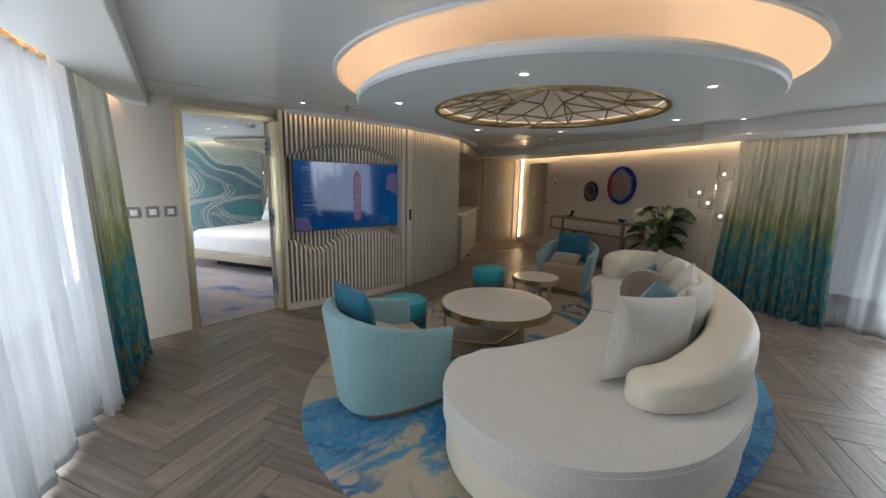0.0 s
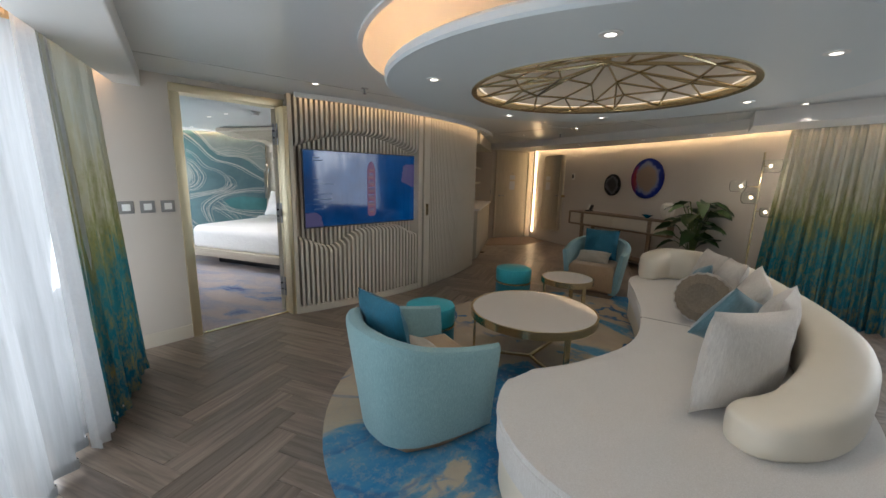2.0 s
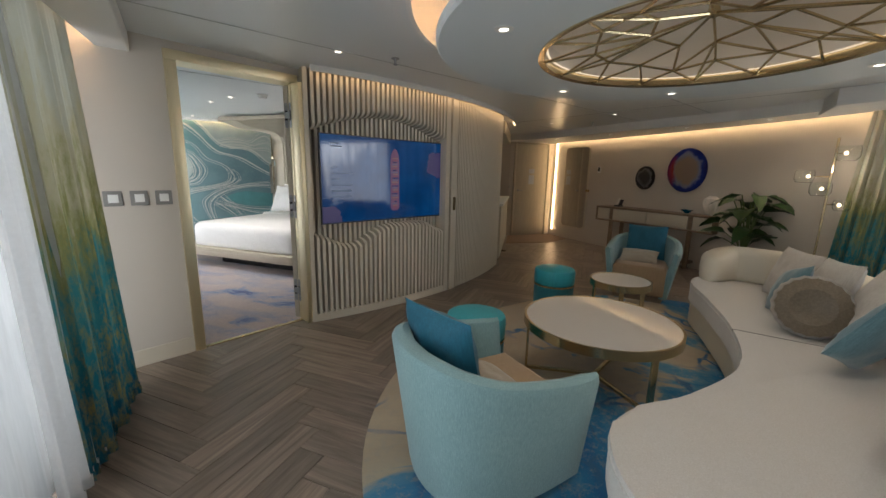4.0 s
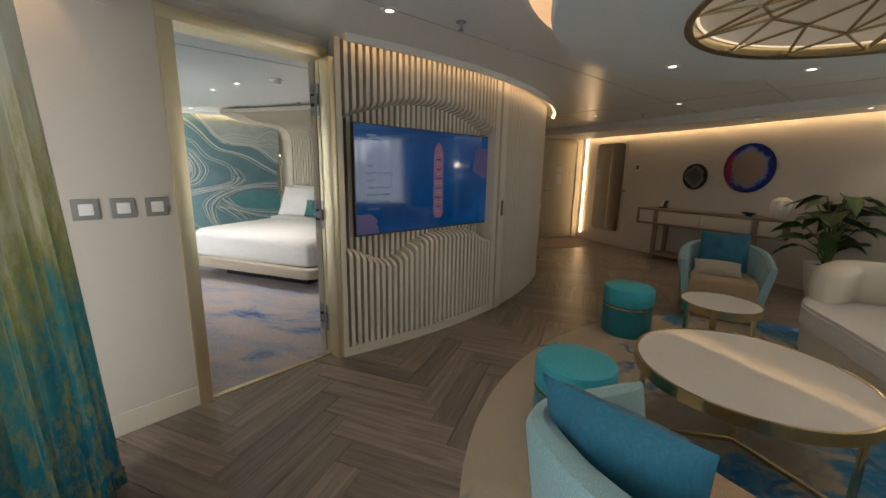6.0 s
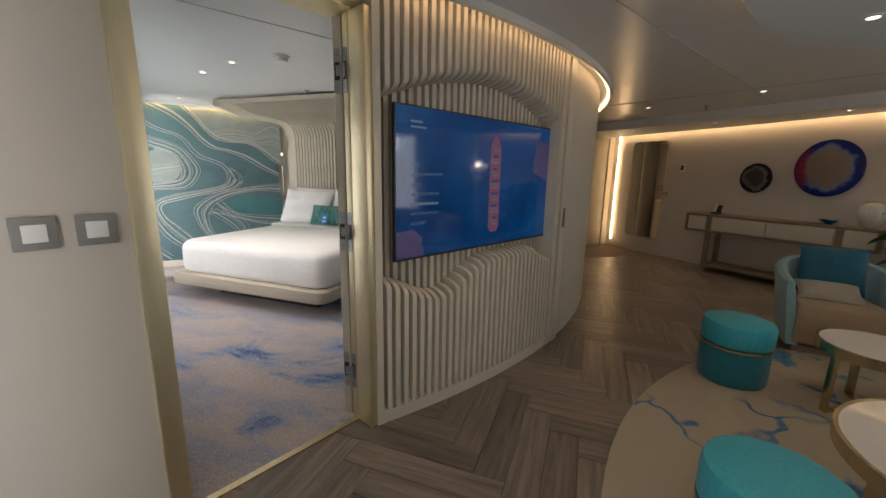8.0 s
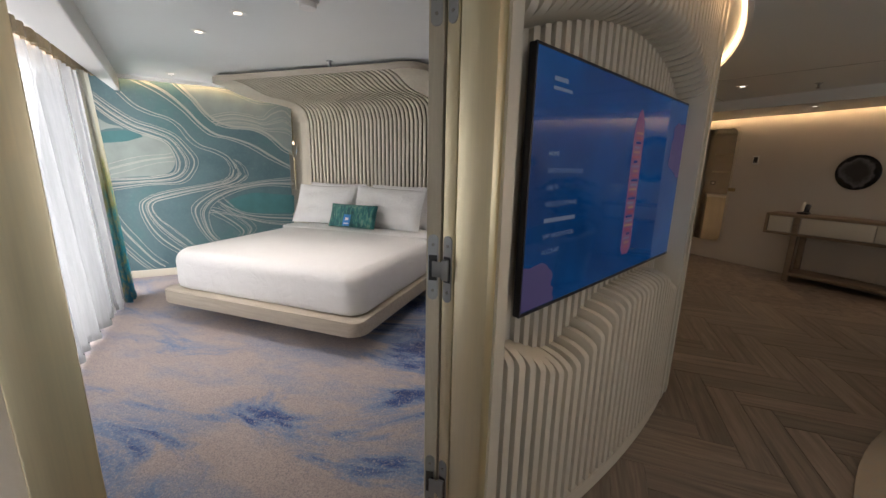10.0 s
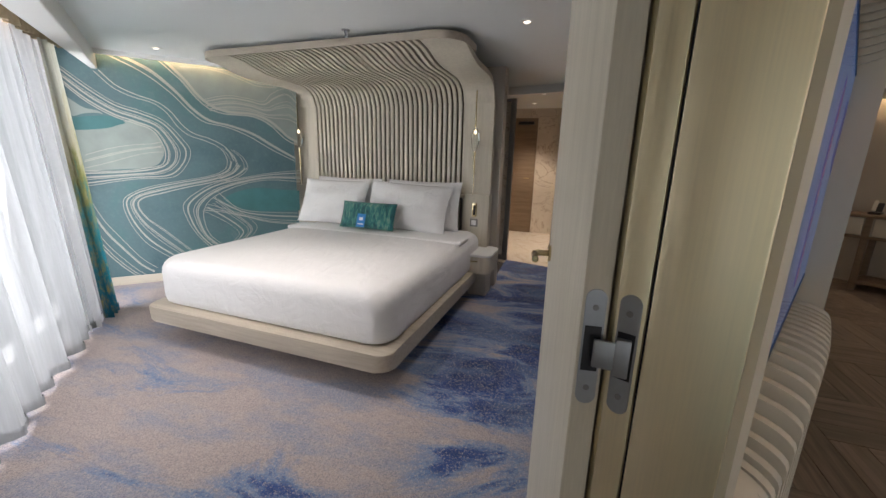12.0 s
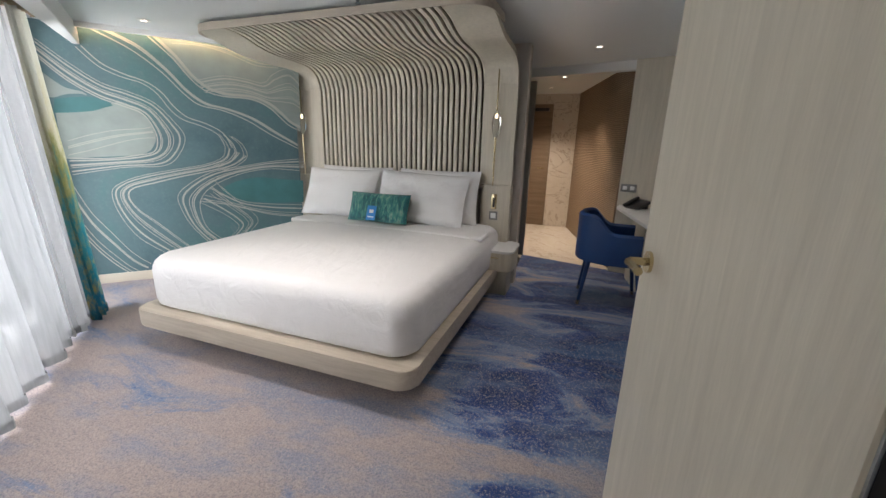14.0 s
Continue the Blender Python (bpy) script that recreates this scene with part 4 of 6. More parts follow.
# slatted television screen on the curved wall
screen_wall = tagged(new("slat_panel"), "cream slatted panel whose slats swell around the television", "slatted panel", kind="structure")


def smooth_step(a, b, x):
    t = min(1, max(0, (x - a) / (b - a)))
    return t * t * (3 - 2 * t)


def slat_profile(t):
    """Front line of one slat as (depth, z); t runs across the panel. It stands proud below and above, and lies back behind the set."""
    low = 0.86 - 0.145 * math.exp(-((t - 0.22) / 0.17) ** 2) - 0.11 * smooth_step(0.80, 1.0, t) - 0.03 * smooth_step(0.5, 0.2, t) - 0.02
    top = 1.69 + 0.19 * math.sin(math.pi * min(1, max(0, 0.04 + 0.92 * t))) ** 0.85
    pts = [(0.075, 0.073)]
    for k in range(7):
        a = radians(15 * k)
        pts.append((0.075 - 0.13 * (1 - math.cos(a)), low - 0.03 + 0.05 * math.sin(a)))
    for k in range(7):
        a = radians(90 - 15 * k)
        pts.append((0.075 - 0.13 * (1 - math.cos(a)), top + 0.04 - 0.05 * math.sin(a)))
    pts.append((0.075, 2.30))
    return pts


SLATS = 30
for i in range(SLATS):
    t = i / (SLATS - 1)
    deg = -45.6 + t * 17.2
    bm = bmesh.new()
    w = 0.0135
    prof = slat_profile(t)
    l, r, lb, rb_ = [], [], [], []
    for d, z in prof:
        l.append(bm.verts.new((d - 0.055, -w, z)))
        r.append(bm.verts.new((d - 0.055, w, z)))
        lb.append(bm.verts.new((-0.208, -w, z)))
        rb_.append(bm.verts.new((-0.208, w, z)))
    for a in range(len(prof) - 1):
        bm.faces.new((l[a], r[a], r[a + 1], l[a + 1]))
        bm.faces.new((l[a], l[a + 1], lb[a + 1], lb[a]))
        bm.faces.new((r[a], rb_[a], rb_[a + 1], r[a + 1]))
    bm.faces.new((l[0], lb[0], rb_[0], r[0]))
    s = part("slat", bm, M_SLAT, screen_wall)
    x, y = curve_at(deg)
    s.matrix_local = pose(x, y, 0, 0, 0, deg)
part("bottom_rail", sweep(curve_pts(-46.4, -28.0), [(0.022, 0.0), (0.022, 0.072), (-0.205, 0.072), (-0.205, 0.0)]), M_SLAT, screen_wall)
for a, b in ((-46.5, -46.05), (-28.0, -27.2)):
    part("edge_post", sweep(curve_pts(a, b, CR, 3), [(0.026, 0.0), (0.026, 2.3), (-0.205, 2.3), (-0.205, 0.0)]), M_SLAT, screen_wall)

# ribbed sliding panel beyond it
rib_wall = tagged(new("ribbed_panel"), "finely ribbed cream curved sliding panel with a brass pull", "slatted panel", kind="structure")
part("edge_post", sweep(curve_pts(-26.9, -25.7, CR, 3), [(0.035, 0.0), (0.035, 2.3), (-0.055, 2.3), (-0.055, 0.0)]), M_SLAT, rib_wall)
part("pull_plate", sweep(curve_pts(-26.5, -25.95, CR, 3), [(0.038, 0.95), (0.038, 1.10), (0.0355, 1.10), (0.0355, 0.95)]), M_BRASS_S, rib_wall, "brass pull plate", False)
part("backing", sweep(curve_pts(-25.65, -8.2, CR - 0.02, 24), [(0.0, 0.0), (0.0, 2.3), (-0.035, 2.3), (-0.035, 0.0)]), M_SHADEDBACK, rib_wall)
rib_mesh = mesh_of(prism([(-0.02, -0.012), (0.010, -0.012), (0.014, -0.006), (0.014, 0.006), (0.010, 0.012), (-0.02, 0.012)], 0.0, 2.3), "rib", M_SLAT)
for i in range(42):
    deg = -25.4 + i * 0.412
    r = new("rib", rib_mesh)
    r.parent = rib_wall
    x, y = curve_at(deg, CR + 0.001)
    r.matrix_local = pose(x, y, 0, 0, 0, deg)
# ceiling edge before the screen, with the light slot behind it
struct("cove_lip", sweep(curve_pts(-46.0, 2, CR + 0.125, 50), [(0.012, HI - 0.045), (0.012, HI + 0.002), (-0.012, HI + 0.002), (-0.012, HI - 0.045)]), M_WHITE, "curved edge of the light slot over the screen", "trim")
struct("led_strip", sweep(curve_pts(-45.6, 2, CR + 0.095, 50), [(0.010, HI - 0.022), (0.010, HI - 0.012), (-0.008, HI - 0.012), (-0.008, HI - 0.022)]), M_LEDSCREEN, "warm light strip over the slatted screen", "light strip", False)

# ---- fixed lights ----
def downlight(x, y, z, watts=0.0, color=None):
    d = thing("downlight", (x, y, z), "small round recessed downlight glowing warm white", "downlight", "ceiling downlights")
    part("bezel", lathe([(0.045, -0.003), (0.045, 0.0), (0.022, 0.0), (0.024, -0.004)], 24), M_WHITE, d)
    part("lens", lathe([(0.022, -0.0045), (0.022, -0.002)], 20), M_SPOT, d, "glowing lens")
    if watts:
        spot_lamp("downlight_lamp", (x, y, z - 0.012), watts, color or SOFTWARM)


for x, y, w in ((-1.147, 4.507, 12), (3.085, 5.705, 9), (1.313, 7.545, 9), (0.55, 8.45, 9)):
    downlight(x, y, HI, w)
for x, y in ((0.75, 9.85), (1.55, 9.0), (2.35, 7.98), (2.95, 7.2)):
    downlight(x, y, LOW, 4)
for a in (20, 79, 124, 205, 262, 318):
    downlight(DX + 1.1 * math.cos(radians(a)), DY + 1.1 * math.sin(radians(a)), 2.017, 9)
for x, y, w in ((-5.094, 7.28, 4), (-3.75, 6.2, 32), (-3.25, 5.95, 32), (-2.0, 7.0, 24), (-1.6, 8.4, 9)):
    downlight(x, y, HI - 0.004, w, (1.0, 0.95, 0.91))
for x, y in ((-1.75, 9.9), (-1.85, 10.8)):
    downlight(x, y, HI, 70)

# hung ceiling disc
disc = thing("ceiling_disc", (DX, DY, 0), "round pale blue ceiling disc with a brass lattice medallion", "ceiling light")
MR = 0.83
bm = bmesh.new()
prof = [(MR, 2.02), (DR - 0.012, 2.02), (DR, 2.032), (DR, 2.062), (DR - 0.012, 2.075), (DR - 0.06, 2.075), (DR - 0.06, 2.10), (DR - 0.09, 2.10), (DR - 0.09, 2.075), (MR, 2.075)]
rings = [[bm.verts.new((r * math.cos(2 * math.pi * i / N), r * math.sin(2 * math.pi * i / N), z)) for i in range(N)] for r, z in prof]
for a, b in zip(rings, rings[1:] + rings[:1]):
    for i in range(N):
        bm.faces.new((a[i], a[(i + 1) % N], b[(i + 1) % N], b[i]))
part("disc", bm, M_DISC, disc)
circ = lambda r, n=N: [(r * math.cos(2 * math.pi * i / n), r * math.sin(2 * math.pi * i / n)) for i in range(n)]
part("medallion_rim", sweep(circ(MR - 0.012), [(0.014, 2.012), (0.014, 2.075), (-0.016, 2.075), (-0.020, 2.018)], closed=True), M_BRASS_S, disc, "brass rim")
part("medallion_back", lathe([(MR - 0.002, 2.078), (MR - 0.03, 2.15), (MR - 0.3, 2.24), (0.01, 2.28)], 64, caps=False), painted("medallion_paint", (0.86, 0.80, 0.72), 0.5), disc)
# added glowing ring, no known fitting: it brightens the medallion back
part("medallion_fill_ring", sweep(circ(MR - 0.045), [(0.006, 2.062), (0.006, 2.068), (-0.006, 2.068), (-0.006, 2.062)], closed=True), glow("medallion_fill_glow", (1.0, 0.80, 0.58), 0.7), disc, "added glowing ring that brightens the medallion")
part("light_strip", sweep(circ(DR - 0.15), [(0.012, 2.078), (0.012, 2.088), (-0.012, 2.088), (-0.012, 2.078)], closed=True), M_LEDSOFT, disc, "hidden warm light strip")
part("hanger", tube([(0, 0, 2.278), (0, 0, 2.492)], 0.05, 16), M_WHITE, disc)
# brass lattice: a ring of points and crossing bars that rise to a hub
rng = random.Random(5)
rimp = [Vector(((MR - 0.03) * math.cos(2 * math.pi * i / 15), (MR - 0.03) * math.sin(2 * math.pi * i / 15), 2.035)) for i in range(15)]
midp = [Vector((rng.uniform(0.50, 0.64) * math.cos(2 * math.pi * (i + 0.5) / 15), rng.uniform(0.50, 0.64) * math.sin(2 * math.pi * (i + 0.5) / 15), rng.uniform(2.07, 2.10))) for i in range(15)]
inp = [Vector((rng.uniform(0.24, 0.36) * math.cos(2 * math.pi * (i + 0.3) / 9), rng.uniform(0.24, 0.36) * math.sin(2 * math.pi * (i + 0.3) / 9), rng.uniform(2.12, 2.17))) for i in range(9)]
hub = Vector((0.03, 0.02, 2.205))
pairs = []
for i in range(15):
    pairs += [(rimp[i], midp[i]), (rimp[(i + 1) % 15], midp[i])]
    pairs.append((midp[i], midp[(i + 1) % 15]))
    if i % 3 == 0:
        pairs.append((rimp[i], inp[int(i * 9 / 15)]))
    pairs.append((midp[i], inp[int(i * 9 / 15)]))
    if i % 2:
        pairs.append((midp[i], inp[(int(i * 9 / 15) + 1) % 9]))
for i in range(9):
    pairs += [(inp[i], hub)]
    if i % 2 == 0:
        pairs.append((inp[i], inp[(i + 1) % 9]))
for a, b in pairs:
    part("lattice_bar", tube([a, b], 0.0075, 5), M_BRASS_S, disc)
part("hub", lathe([(0.005, 2.18), (0.03, 2.19), (0.03, 2.215), (0.01, 2.279)], 16, m=pose(0.03, 0.02, 0)), M_BRASS_S, disc)

# art-wall light strip, turning down beside the mirror
def off_art(i, d):
    a, b = Vector(ART[max(i - 1, 0)]), Vector(ART[min(i + 1, len(ART) - 1)])
    t = (b - a).normalized()
    return (ART[i][0] + t.y * d, ART[i][1] - t.x * d)


strip = [off_art(i, 0.075) for i in range(1, len(ART))]
struct("led_strip", sweep(strip, [(-0.006, LOW + 0.020), (0.006, LOW + 0.020), (0.006, LOW + 0.030), (-0.006, LOW + 0.030)]), M_LED, "warm light strip above the art wall", "light strip", False)
p0 = Vector(off_art(1, 0.03))
struct("led_strip", tube([(p0.x, p0.y, 0.14), (p0.x, p0.y, 1.98), (p0.x, p0.y, LOW)], 0.010, 8), M_LED, "upright warm light strip beside the mirror", "light strip")
point_lamp("floor_lamp_light", (3.30, 6.62, 1.50), 2.2, SOFTWARM)
bedstrip = [(MU_A.x + MU_D.x * s + 0.62 * 0.05, MU_A.y + MU_D.y * s - 0.78 * 0.05) for s in (0.1, 0.7, 1.3, 1.85)]
struct("led_strip", sweep(bedstrip, [(-0.008, HI - 0.02), (0.008, HI - 0.02), (0.008, HI - 0.012), (-0.008, HI - 0.012)]), M_LED, "warm light strip above the mural", "light strip", False)
lip = [(MU_A.x + MU_D.x * s + 0.62 * 0.10, MU_A.y + MU_D.y * s - 0.78 * 0.10) for s in (0.1, 0.7, 1.3, 1.85)]
struct("cove_lip", sweep(lip, [(-0.01, HI - 0.04), (0.01, HI - 0.04), (0.01, HI + 0.002), (-0.01, HI + 0.002)]), M_WHITE, "white lip hiding the light strip over the mural", "trim", False)
cove = [offset_line(LW_A, LW_D, s, 0.14) for s in (-0.1, 3.0, 6.0)]
struct("led_strip", sweep(cove, [(-0.006, 2.14), (0.006, 2.14), (0.006, 2.148), (-0.006, 2.148)]), M_LEDSOFT, "warm light strip in the curtain pocket", "light strip", False)
cove = [offset_line(RW_A, RW_D, s, -0.12) for s in (-0.3, 1.0, 3.0)]
struct("led_strip", sweep(cove, [(-0.006, 2.12), (0.006, 2.12), (0.006, 2.128), (-0.006, 2.128)]), M_LEDSOFT, "warm light strip in the curtain pocket", "light strip", False)
cove = [offset_line(BW_A, BW_D, s, 0.17) for s in (-0.6, 1.0, 2.5)]
struct("led_strip", sweep(cove, [(-0.006, 2.12), (0.006, 2.12), (0.006, 2.128), (-0.006, 2.128)]), M_LEDSCREEN, "warm light strip in the bedroom curtain pocket", "light strip", False)


# ---- curtains ----
def curtain(name, a, d, s0, s1, z0, z1, depth, waves, material, label, seed=0, gather=1.0, spread=0.0, side=0.05, lean=0.0):
    rng = random.Random(seed)
    n = int(waves * 14)
    ph = [rng.uniform(0, 6.28) for _ in range(4)]
    nrm = Vector((-d.y, d.x))
    bm = bmesh.new()
    rows = []
    levels = 14
    for k in range(levels + 1):
        h = k / levels
        z = z1 + (z0 - z1) * h
        row = []
        for i in range(n + 1):
            t = i / n
            w = 2 * math.pi * waves * t
            amp = depth * (0.45 + 0.55 * h) * (0.75 + 0.25 * math.sin(1.7 * t * waves + ph[0]))
            y = amp * (math.sin(w + 0.9 * math.sin(w * 0.31 + ph[1])) + 0.25 * math.sin(2.3 * w + ph[2]))
            wide = 1 + (gather - 1) * (1 - h)
            s = s0 + (s1 - s0) * (0.5 + (t - 0.5) * wide) + 0.012 * math.sin(w * 0.7 + ph[3]) * h
            p = a + d * (s + spread * h * (t - 0.5)) + nrm * (y + lean * (1 - h))
            row.append(bm.verts.new((p.x, p.y, z + (0.006 * math.sin(w) if k == levels else 0))))
        rows.append(row)
    class Spot:
        pass
    last = []
    for v in rows[-1]:
        k_ = Spot()
        k_.co = v.co.copy()
        last.append(k_)
    for r0, r1 in zip(rows, rows[1:]):
        for i in range(n):
            bm.faces.new((r0[i], r0[i + 1], r1[i + 1], r1[i]))
    ob = tagged(part(name, bm, material), label, "curtain")
    hb = bmesh.new()
    tops = []
    for i in range(n * 2 + 1):
        t = i / (n * 2)
        w = 2 * math.pi * waves * 1.6 * t
        s = s0 + (s1 - s0) * (0.5 + (t - 0.5) * gather)
        y = 0.02 * math.sin(w + ph[1]) + 0.006 * math.sin(2.7 * w)
        q = a + d * s + nrm * (y + side + lean)
        tops.append([hb.verts.new((q.x, q.y, z1 + 0.01)), hb.verts.new((q.x, q.y, z1 - 0.035)), hb.verts.new((q.x + 0.006 * math.sin(w * 2), q.y, z1 - 0.075))])
    for r0, r1 in zip(tops, tops[1:]):
        for j in range(2):
            hb.faces.new((r0[j], r1[j], r1[j + 1], r0[j + 1]))
    part("heading", hb, M_HEAD, ob, "ruched sand-coloured heading tape")
    hem = bmesh.new()
    lows = [[hem.verts.new(v.co + Vector((nrm.x, nrm.y, 0)) * side * 0.12), hem.verts.new(v.co + Vector((nrm.x * side * 0.12, nrm.y * side * 0.12, 0.05)))] for v in last]
    for r0, r1 in zip(lows, lows[1:]):
        hem.faces.new((r0[0], r1[0], r1[1], r0[1]))
    part("hem", hem, material, ob)
    return ob


LW_N, BW_N = Vector((-LW_D.y, LW_D.x)), Vector((-BW_D.y, BW_D.x))
curtain("sheer_curtain", LW_A + LW_N * 0.10, LW_D, 0.55, 5.8, 0.03, 2.16, 0.05, 26, M_SHEER, "white sheer curtain glowing with daylight", 1, lean=-0.05)
curtain("sheer_curtain", LW_A + LW_N * 0.20, LW_D, 0.90, 1.26, 0.02, 2.16, 0.035, 4, M_LINING, "white lining of the drawn-back curtain", 7, 0.8, lean=-0.06)
curtain("drape", LW_A + LW_N * 0.20, LW_D, 0.26, 1.08, 0.015, 2.16, 0.05, 11, M_DRAPE, "long drape dyed cream, gold and teal, drawn to the wall", 2, 0.9, lean=-0.06)
curtain("drape", RW_A, RW_D, -0.06, 0.98, 0.015, 2.13, 0.055, 13, M_DRAPE, "long drape dyed cream, gold and teal beside the floor lamp", 3, 0.9, 0.15, -0.05)
curtain("sheer_curtain", RW_A + Vector((0.12, 0.10)), RW_D, 0.85, 4.6, 0.03, 2.13, 0.05, 16, M_SHEER, "white sheer curtain at the far window", 4, side=-0.05)
curtain("sheer_curtain", BW_A + BW_N * 0.02, BW_D, -0.6, 2.2, 0.03, 2.13, 0.05, 13, M_SHEER, "white sheer curtain at the bedroom window", 5, side=-0.05, lean=0.08)
curtain("sheer_curtain", BW_A, BW_D, 1.86, 2.22, 0.02, 2.13, 0.035, 3, M_LINING, "white lining of the bedroom curtain", 8, side=-0.05, lean=0.08)
curtain("drape", BW_A - BW_N * 0.05, BW_D, 2.10, 2.38, 0.015, 2.13, 0.04, 4, M_DRAPE, "narrow drape dyed cream, gold and teal beside the mural", 6, side=-0.05, lean=0.08)

# ---- living room things ----
rug = thing("rug", (1.15, 4.45, 0), "oval rug with blue water drifts on sand", "rug", turn=60)
RA, RB = 2.12, 1.62
part("rug_surface", prism([(RA * math.cos(2 * math.pi * i / 96), RB * math.sin(2 * math.pi * i / 96)) for i in range(96)], -0.002, 0.012, 0.005), M_RUG, rug)

# television
tvm = Vector((-0.768, 6.154)) - Vector((-1.597, 4.956))
TV_T = math.degrees(math.atan2(tvm.y, tvm.x))
tv = thing("television", (-1.155, 5.536, 0.89), "large flat television showing a blue menu and a ship", "television", turn=TV_T)
TVW = 0.725
part("housing", box(-TVW, TVW, 0.004, 0.024, 0.0, 0.80, 0.004), M_BLACK, tv)
part("bezel", box(-TVW, TVW, -0.002, 0.004, 0.0, 0.012), M_BLACK, tv, smooth=False)
part("bezel", box(-TVW, TVW, -0.002, 0.004, 0.792, 0.80), M_BLACK, tv, smooth=False)
part("bezel", box(-TVW, -TVW + 0.008, -0.002, 0.004, 0.012, 0.792), M_BLACK, tv, smooth=False)
part("bezel", box(TVW - 0.008, TVW, -0.002, 0.004, 0.012, 0.792), M_BLACK, tv, smooth=False)
scr = part("screen", box(-TVW + 0.008, TVW - 0.008, 0.0, 0.004, 0.012, 0.792), M_SCREEN, tv, "bright blue screen", False)
part("wall_mount", box(-0.25, 0.25, 0.024, 0.20, 0.2, 0.6), M_BLACK, tv, smooth=False)


def letters(body, x, z, size, parent):
    cu = bpy.data.curves.new("menu_text", "FONT")
    cu.body, cu.size = body, size
    tmp = new("menu_text", cu)
    deps = bpy.context.evaluated_depsgraph_get()
    me = bpy.data.meshes.new_from_object(tmp.evaluated_get(deps))
    bpy.data.objects.remove(tmp)
    me.materials.append(M_TVTEXT)
    ob = new("menu_text", me)
    ob.parent = parent
    ob.matrix_local = pose(x, -0.0008, z, 90, 0, 0)
    return ob


for i, word in enumerate(("HOME", "SAFETY INFORMATION", "LIVE TV", "VIDEO ON DEMAND", None, "SHIP INFORMATION", "ACCOUNT")):
    z = 0.50 - i * 0.052
    if word:
        letters(word, -0.62, z, 0.022, scr)
    else:
        part("menu_bar", box(-0.62, -0.42, -0.0009, -0.0006, z, z + 0.014), M_TVTEXT, scr, smooth=False)
part("menu_bar", box(-0.62, -0.54, -0.0009, -0.0006, 0.715, 0.728), M_TVTEXT, scr, smooth=False)
part("menu_bar", box(-0.62, -0.51, -0.0009, -0.0006, 0.690, 0.700), M_TVTEXT, scr, smooth=False)


def flat(points, y):
    bm = bmesh.new()
    bm.faces.new([bm.verts.new((x, y, z)) for x, z in points])
    return bm


hull = [(0.055, 0.12)] + [(0.055, 0.60), (0.045, 0.65), (0.025, 0.69), (0.0, 0.71), (-0.025, 0.69), (-0.045, 0.65), (-0.055, 0.60), (-0.055, 0.12), (-0.03, 0.09), (0.03, 0.09)]
part("ship_picture", flat([(x + 0.08, z) for x, z in hull], -0.0009), M_TVSHIP, scr, smooth=False)
rng = random.Random(3)
for i in range(26):
    z = 0.12 + i * 0.0195
    w = rng.uniform(0.015, 0.045)
    c = rng.uniform(-0.008, 0.008)
    part("ship_detail", flat([(0.08 + c - w, z), (0.08 + c + w, z), (0.08 + c + w, z + 0.009), (0.08 + c - w, z + 0.009)], -0.0012), (M_TVSHIP2, M_TVSHIP3, M_TVTEXT, M_SCREEN)[i % 4], scr, smooth=False)
for cx, cz, s, seed in ((0.66, 0.56, 0.20, 1), (-0.66, 0.05, 0.17, 2)):
    rng = random.Random(seed)
    pts = []
    for i in range(48):
        a = 2 * math.pi * i / 48
        r = s * (0.9 + 0.35 * noise.noise(Vector((1.4 * math.cos(a), 1.4 * math.sin(a), seed * 5.0))) + rng.uniform(-0.05, 0.05))
        pts.append((min(TVW - 0.01, max(-TVW + 0.01, cx + r * math.cos(a))), min(0.79, max(0.014, cz + 0.7 * r * math.sin(a)))))
    part("coral_picture", flat(pts, -0.0008), M_TVCORAL, scr, smooth=False)


# sofa: a bean-shaped base and seat with a wrapping back
sofa = thing("sofa", (0, 0, 0.012), "long curved cream sofa with a rounded chaise end", "sofa")
seat_plan = spline([(0.56, 2.98), (0.62, 3.36), (0.98, 3.60), (1.36, 3.98), (1.58, 4.55), (1.70, 5.2), (1.80, 5.78), (2.16, 6.10), (2.58, 5.98), (2.68, 5.4), (2.58, 4.6), (2.42, 3.85), (2.18, 3.22), (1.72, 2.66), (1.20, 2.47), (0.78, 2.62)], 6, True)
shrunk = []
n = len(seat_plan)
for i, p in enumerate(seat_plan):
    d = (seat_plan[(i + 1) % n] - seat_plan[i - 1]).normalized()
    shrunk.append(p + Vector((-d.y, d.x)) * -0.02)
area2 = sum(seat_plan[i].x * seat_plan[(i + 1) % n].y - seat_plan[(i + 1) % n].x * seat_plan[i].y for i in range(n))
if area2 > 0:
    shrunk = [p * 2 - q for p, q in zip(seat_plan, shrunk)]
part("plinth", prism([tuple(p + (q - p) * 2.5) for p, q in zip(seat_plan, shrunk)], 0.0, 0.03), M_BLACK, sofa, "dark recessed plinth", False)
part("base", prism([tuple(p) for p in shrunk], 0.03, 0.235, 0.012), M_SOFABACK, sofa, "cream leather base")
part("seat", prism([tuple(p) for p in seat_plan], 0.24, 0.405, 0.03, 4), M_SOFASEAT, sofa, "oatmeal woven seat cushion")
part("seat_piping", tube([(p.x, p.y, 0.374) for p in seat_plan] + [(seat_plan[0].x, seat_plan[0].y, 0.374)], 0.005, 6), M_SOFASEAT, sofa)
back_line = spline([(1.50, 3.03), (1.80, 3.10), (2.11, 3.42), (2.32, 3.9), (2.46, 4.6), (2.55, 5.3), (2.50, 5.80), (2.20, 5.97), (1.94, 5.80)], 20)


